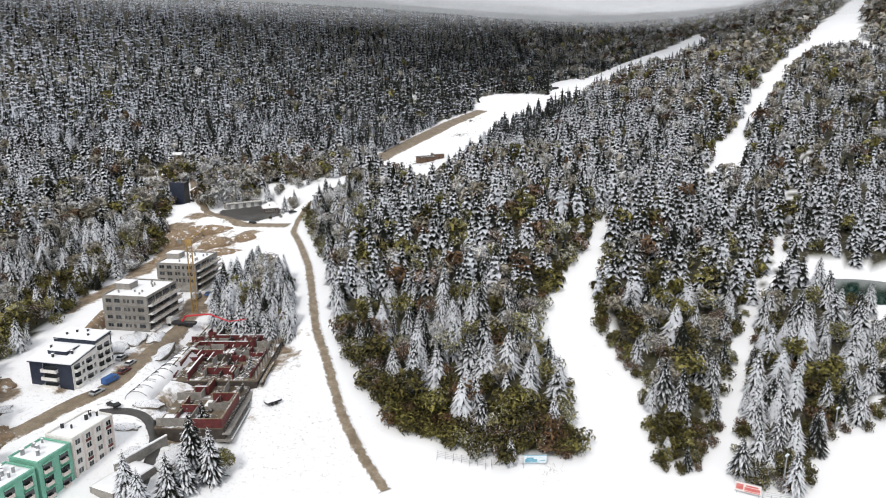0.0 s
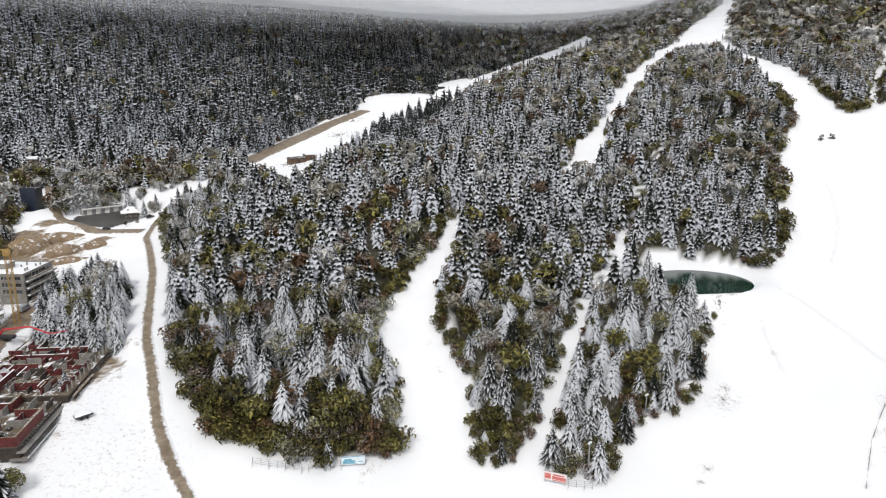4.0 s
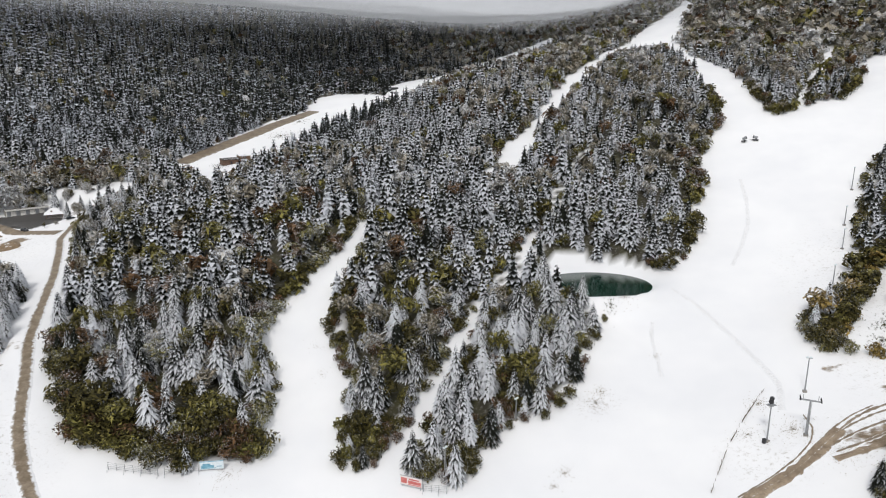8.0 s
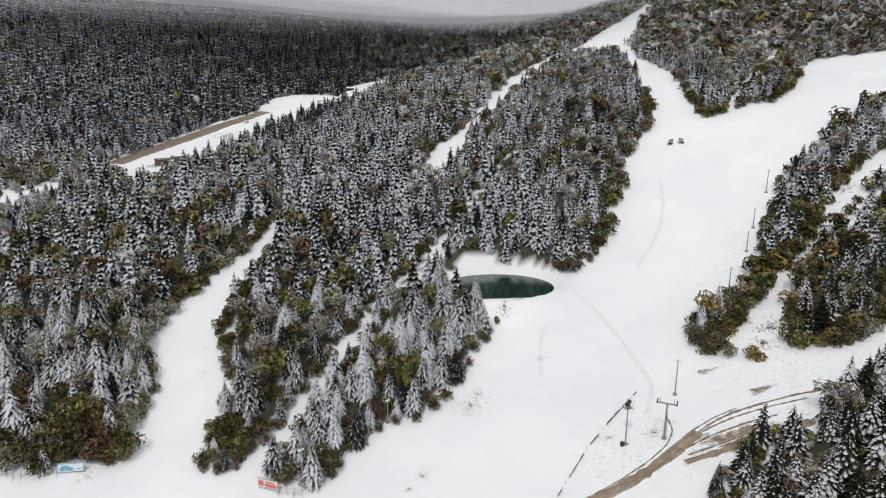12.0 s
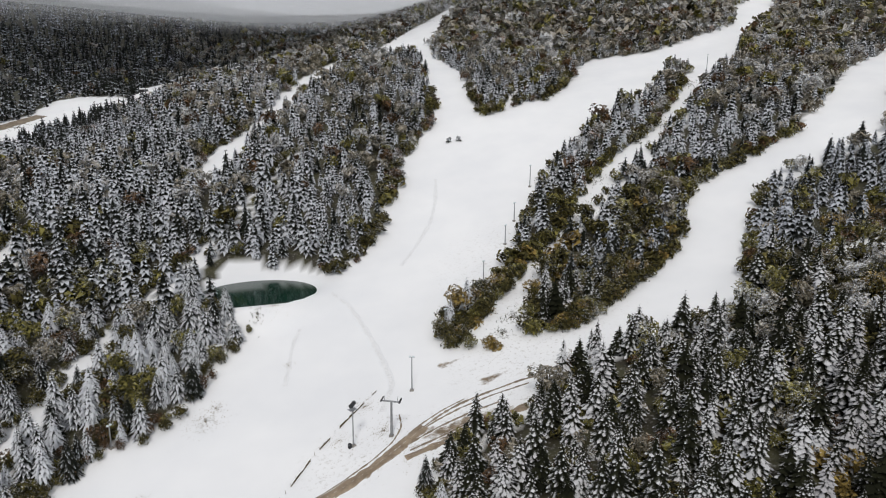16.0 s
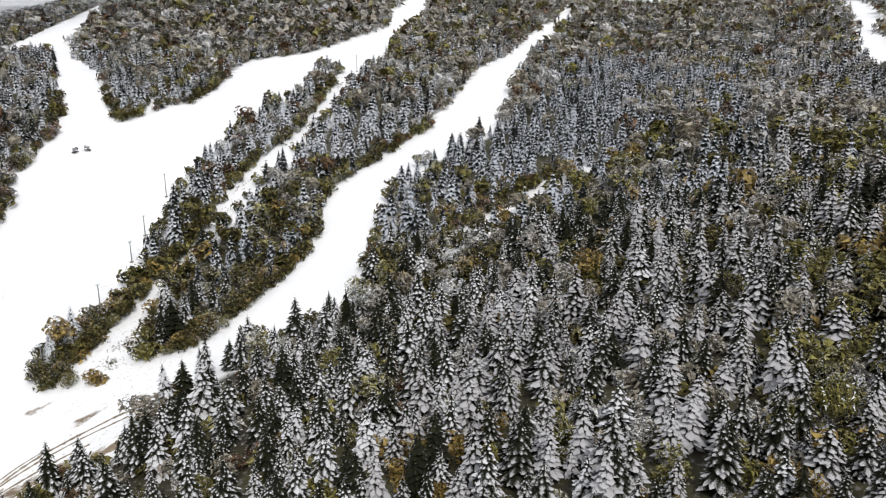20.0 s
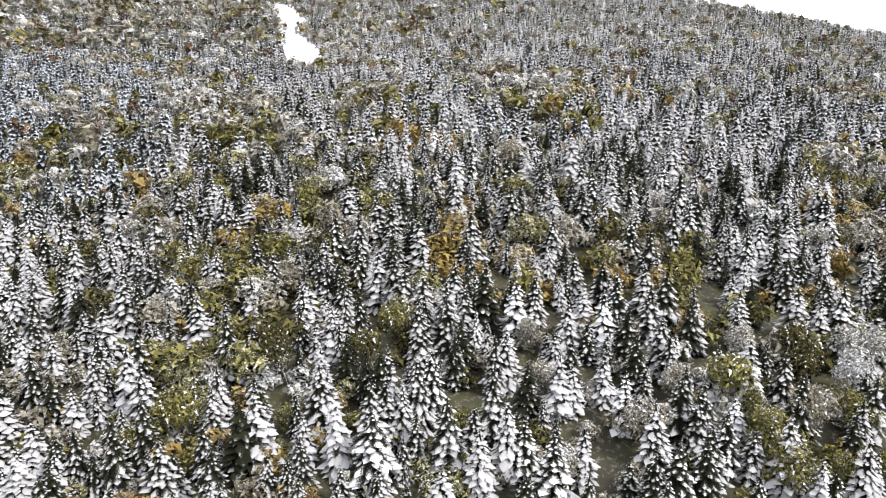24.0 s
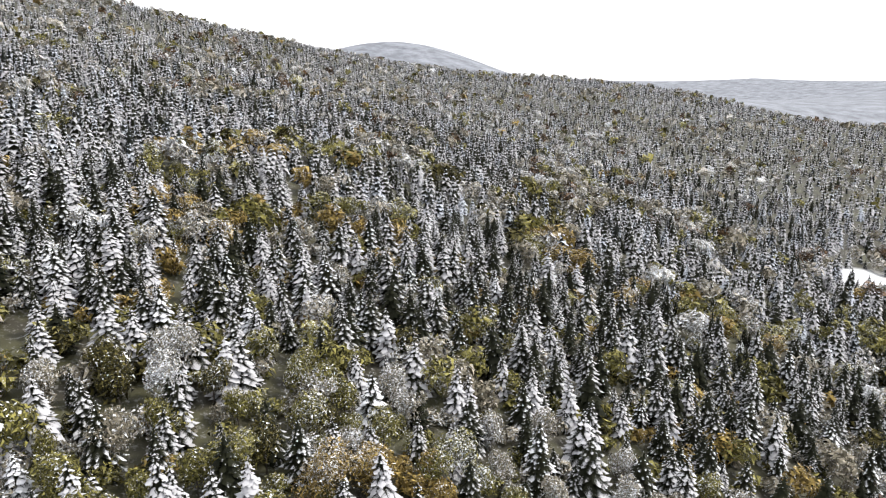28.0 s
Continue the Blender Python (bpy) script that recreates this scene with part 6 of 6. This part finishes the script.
fence_run(83.0, 162.0, 89.0, 160.0, 4, "green-grey fence beside the red board")


def net_line(points, label):
    """Low orange-brown snow net on leaning posts, half buried."""
    e = thing("snow_fence", points[0][0], points[0][1], 0, label, "fence", z=0)
    e.matrix_world = pose(0, 0, 0)
    rs = random.Random(3)
    for (x0, y0), (x1, y1) in zip(points, points[1:]):
        n = max(2, int(math.hypot(x1 - x0, y1 - y0) / 2.2))
        for i in range(n):
            x, y = x0 + (x1 - x0) * i / n, y0 + (y1 - y0) * i / n
            z = lie1(x, y)
            part("post", rods(((x, y, z - 0.3), (x + rs.uniform(-0.2, 0.2), y + rs.uniform(-0.2, 0.2), z + 1.1), 0.05, 0.04)), BROWN, e)
            if rs.random() < 0.75:
                a, b = x + (x1 - x0) / n, y + (y1 - y0) / n
                bm = bmesh.new()
                q = [bm.verts.new(p) for p in ((x, y, z - 0.05), (a, b, lie1(a, b) - 0.05), (a, b, lie1(a, b) + rs.uniform(0.3, 0.8)), (x, y, z + rs.uniform(0.3, 0.8)))]
                f = bm.faces.new(q)
                bmesh.ops.solidify(bm, geom=[f], thickness=0.06)
                part("net", bm, GRASS, e)
    return e


net_line([(153, 142), (165, 157), (175, 167), (187, 178)], "half-buried brown snow fence across the foot of the slope")


def pylon(x, y, turn, hgt, kind, label):
    e = thing("lift_pylon" if kind == "lift" else "light_pole" if kind == "light" else "snow_gun_tower", x, y, turn, label, "pylon" if kind == "lift" else "pole", "poles on the slope")
    part("footing", boxes((-0.6, 0.6, -0.6, 0.6, -0.8, 0.35), bevel=0.05), CONCRETE, e)
    part("mast", rods(((0, 0, 0.2), (0, 0, hgt), 0.34 if kind == "lift" else 0.22, 0.24 if kind == "lift" else 0.15), sides=10), STEEL, e)
    if kind == "lift":
        part("crossarm", boxes((-2.7, 2.7, -0.16, 0.16, hgt, hgt + 0.35)), STEEL, e)
        for s in (-2.5, 2.5):
            b = part("sheave_beam", boxes((s - 0.14, s + 0.14, -1.3, 1.3, hgt + 0.36, hgt + 0.6)), DARK, e)
            for k in range(4):
                part("sheave", rods(((s - 0.1, -1.05 + 0.7 * k, hgt + 0.7), (s + 0.1, -1.05 + 0.7 * k, hgt + 0.7), 0.24, 0.24), sides=10), RUBBER, b)
            part("hanger_arm", rods(((s * 0.7, 0, hgt + 0.35), (s * 0.75, 0.0, hgt + 1.7), 0.07, 0.07)), STEEL, e)
        part("ladder", rods(((0.4, -0.2, 0.4), (0.36, -0.2, hgt), 0.03, 0.03), ((0.4, 0.2, 0.4), (0.36, 0.2, hgt), 0.03, 0.03)), STEEL, e)
    elif kind == "gun":
        part("platform", boxes((-1.1, 1.1, -0.8, 0.8, hgt, hgt + 0.12)), STEEL, e)
        g = part("fan", rods(((-0.8, -0.5, hgt + 1.3), (0.7, 0.5, hgt + 1.5), 0.62, 0.5), sides=14), DARK, e)
        part("nozzle_ring", rods(((0.7, 0.5, hgt + 1.5), (0.95, 0.66, hgt + 1.54), 0.62, 0.62), sides=14), STEEL, g)
        part("rail", rods(((-1.1, -0.8, hgt + 0.9), (1.1, -0.8, hgt + 0.9), 0.04, 0.04), ((-1.1, 0.8, hgt + 0.9), (1.1, 0.8, hgt + 0.9), 0.04, 0.04), ((-1.1, -0.8, hgt), (-1.1, -0.8, hgt + 0.9), 0.04, 0.04), ((1.1, 0.8, hgt), (1.1, 0.8, hgt + 0.9), 0.04, 0.04)), STEEL, e)
        part("hydrant_box", boxes((-1.6, -0.8, -0.5, 0.3, -0.2, 1.1), bevel=0.05), DARK, e)
    else:
        part("arm", boxes((-0.9, 0.9, -0.07, 0.07, hgt - 0.1, hgt + 0.05)), STEEL, e)
        for s in (-0.75, 0.15):
            part("floodlight", boxes((s, s + 0.6, -0.35, 0.25, hgt + 0.06, hgt + 0.4), bevel=0.04), PALE, e)
    return e


pylon(175.2, 155.8, 20, 10.6, "gun", "steel snow-gun tower with dark fan at the foot of the slope")
pylon(185.4, 154.6, -30, 10.0, "lift", "grey T-shaped lift pylon with sheaves on snowy ground")
pylon(196.6, 173.0, -25, 10.6, "light", "tall grey pole with floodlights on the open slope")
for x, y, hgt in ((289.8, 289.5, 10.0), (271.5, 266.5, 8.0), (260.5, 251.0, 8.0), (241.5, 228.0, 8.0), (217.0, 202.0, 7.5), (89.0, 164.0, 10.5), (112.8, 184.4, 6.8), (446, 365, 10)):
    pylon(x, y, 40, hgt, "light", "slender floodlight pole at the edge of the piste")


def snow_gun(x, y, turn):
    e = thing("snow_gun", x, y, turn, "dark wheeled snow gun standing on the piste", "snow gun", "snow guns on the piste")
    part("carriage", boxes((-1.5, 1.5, -0.8, 0.8, 0.5, 0.8), bevel=0.05), DARK, e)
    part("fan", rods(((-0.9, 0, 1.7), (0.9, 0, 2.1), 0.75, 0.65), sides=16), STEEL, e)
    part("nozzle_ring", rods(((0.9, 0, 2.1), (1.2, 0, 2.16), 0.8, 0.8), sides=16), DARK, e)
    part("pivot", rods(((0, 0, 0.8), (0, 0, 1.5), 0.18, 0.14)), DARK, e)
    for s in (-0.7, 0.7):
        part("wheel", rods(((-0.9, s - 0.12, 0.42), (-0.9, s + 0.12, 0.42), 0.42, 0.42), sides=12), RUBBER, e)
    part("drawbar", rods(((1.5, 0, 0.6), (2.8, 0, 0.5), 0.07, 0.05)), DARK, e)


snow_gun(269.6, 349.2, 30)
snow_gun(275.0, 348.0, 160)
snow_gun(84.8, 208.0, 60)

# ---- scrub, tufts and tracks on the open snow ----
def tufts(name, spots, mat, label, seed):
    """Small dry shrubs, each a clump of thin upright blades."""
    rs = random.Random(seed)
    vs, fs = [], []
    for x, y, r, n, hgt in spots:
        for _ in range(n * 2):
            a, q = rs.uniform(0, 6.28), r * abs(rs.gauss(0, 0.6))
            px, py = x + q * math.cos(a), y + q * math.sin(a)
            z = lie1(px, py)
            for _ in range(9):
                b, w, t = rs.uniform(0, 6.28), rs.uniform(0.02, 0.05), rs.uniform(0.25, 0.8) * hgt
                k = len(vs)
                lx, ly = rs.uniform(-0.6, 0.6) * hgt, rs.uniform(-0.6, 0.6) * hgt
                vs += [(px - w * math.cos(b), py - w * math.sin(b), z - 0.05), (px + w * math.cos(b), py + w * math.sin(b), z - 0.05), (px + lx, py + ly, z + t)]
                fs.append((k, k + 1, k + 2))
    return tagged(new(name, mesh_of(name, vs, fs, [mat])), label, "shrub", kind="stuff")


tufts("dry_grass", [(138, 186, 5, 120, 0.35), (141, 191, 3, 50, 0.3), (121, 160, 3, 44, 0.3), (117, 156, 2, 24, 0.3), (164, 204, 2.5, 28, 0.25), (184, 158, 7, 140, 0.3), (172, 160, 4, 60, 0.25), (182, 172, 4, 80, 0.3), (205, 143, 14, 260, 0.45), (190, 146, 7, 160, 0.25), (52, 228, 4, 28, 0.2), (54, 214, 3, 32, 0.2), (30, 174, 6, 60, 0.3), (163, 232, 5, 60, 0.3), (276, 351, 4, 20, 0.2)],
      foliage("straw", (0.26, 0.22, 0.16), (0.4, 0.34, 0.26), 0.4), "dead grass and stalks poking through thin snow", 4)
tufts("brushwood", [(240, 198, 5, 50, 1.0), (249, 199, 6, 60, 1.0), (233, 190, 4, 40, 0.9), (262, 215, 8, 60, 1.0), (271, 226, 8, 60, 1.0), (285, 240, 9, 50, 1.0), (300, 258, 9, 50, 1.0), (318, 276, 8, 40, 1.0), (372, 305, 12, 60, 1.0), (420, 348, 14, 60, 1.0), (157, 229, 3, 25, 0.9), (167, 238, 2, 16, 1.3), (172, 242, 2, 10, 0.7), (-15, 436, 7, 40, 1.4), (12, 520, 12, 60, 1.2), (22, 560, 10, 40, 1.2)],
      LEAF[4], "low green-brown brushwood dusted with snow", 6)


ribbon("track", [(186, 167), (192.5, 179.1), (192.9, 193), (192.7, 208.3), (191.5, 222), (189.7, 236.6), (184, 243)], 3.0, FAINT, "faint trodden track in the piste snow", lift=0.05, ragged=0.5, category="track")
ribbon("track", [(161.6, 193.3), (164.5, 204), (166.5, 214), (171, 224)], 2.0, FAINT, "faint ski tracks in the piste snow", lift=0.05, ragged=0.8, category="track")
ribbon("track", [(252, 318), (246, 300), (238, 283), (226, 266), (216, 254)], 2.4, FAINT, "faint ski tracks along the edge of the piste", lift=0.05, ragged=0.8, category="track")

# parking lot and village lanes
def pad(name, outline, mat, label, lift=0.3, category="road"):
    """A paved area draped on the ground inside an outline."""
    xs = np.arange(min(p[0] for p in outline), max(p[0] for p in outline) + 1.5, 1.5)
    ys = np.arange(min(p[1] for p in outline), max(p[1] for p in outline) + 1.5, 1.5)
    X, Y = np.meshgrid(xs, ys)
    k = np.arange(X.size).reshape(X.shape)
    q = np.stack([k[:-1, :-1], k[:-1, 1:], k[1:, 1:], k[1:, :-1]], -1).reshape(-1, 4)
    q = q[inside(outline, X.ravel()[q].mean(1), Y.ravel()[q].mean(1))]
    used, inv = np.unique(q, return_inverse=True)
    v = np.stack([X.ravel(), Y.ravel(), lie(X, Y).ravel() + lift], -1)[used]
    return tagged(new(name, mesh_of(name, v, inv.reshape(q.shape), [mat], smooth=True)), label, category, kind="structure")


pad("pavement", [(-126, 396), (-108, 409), (-92, 399), (-90, 380), (-98, 367), (-112, 371), (-124, 380)], ASPHALT, "wet dark asphalt of the parking lot", category="parking lot")
ribbon("road", [(-157, 446), (-151, 425), (-142, 404), (-128, 385), (-108, 366), (-92, 359), (-78, 352)], 6.0, MUD, "grey-brown road past the parking lot", lift=0.32)
ribbon("road", [(-160, 446), (-135, 426), (-105, 432), (-75, 428), (-50, 420)], 5.0, RUTS, "snowy lane behind the garages", lift=0.32)
ribbon("road", [(-95, 178), (-88, 180.5), (-82, 178.5), (-77, 172), (-75, 165), (-74, 157), (-73, 148)], 3.6, ASPHALT, "dark wet lane curving between snowbanks", lift=0.3)
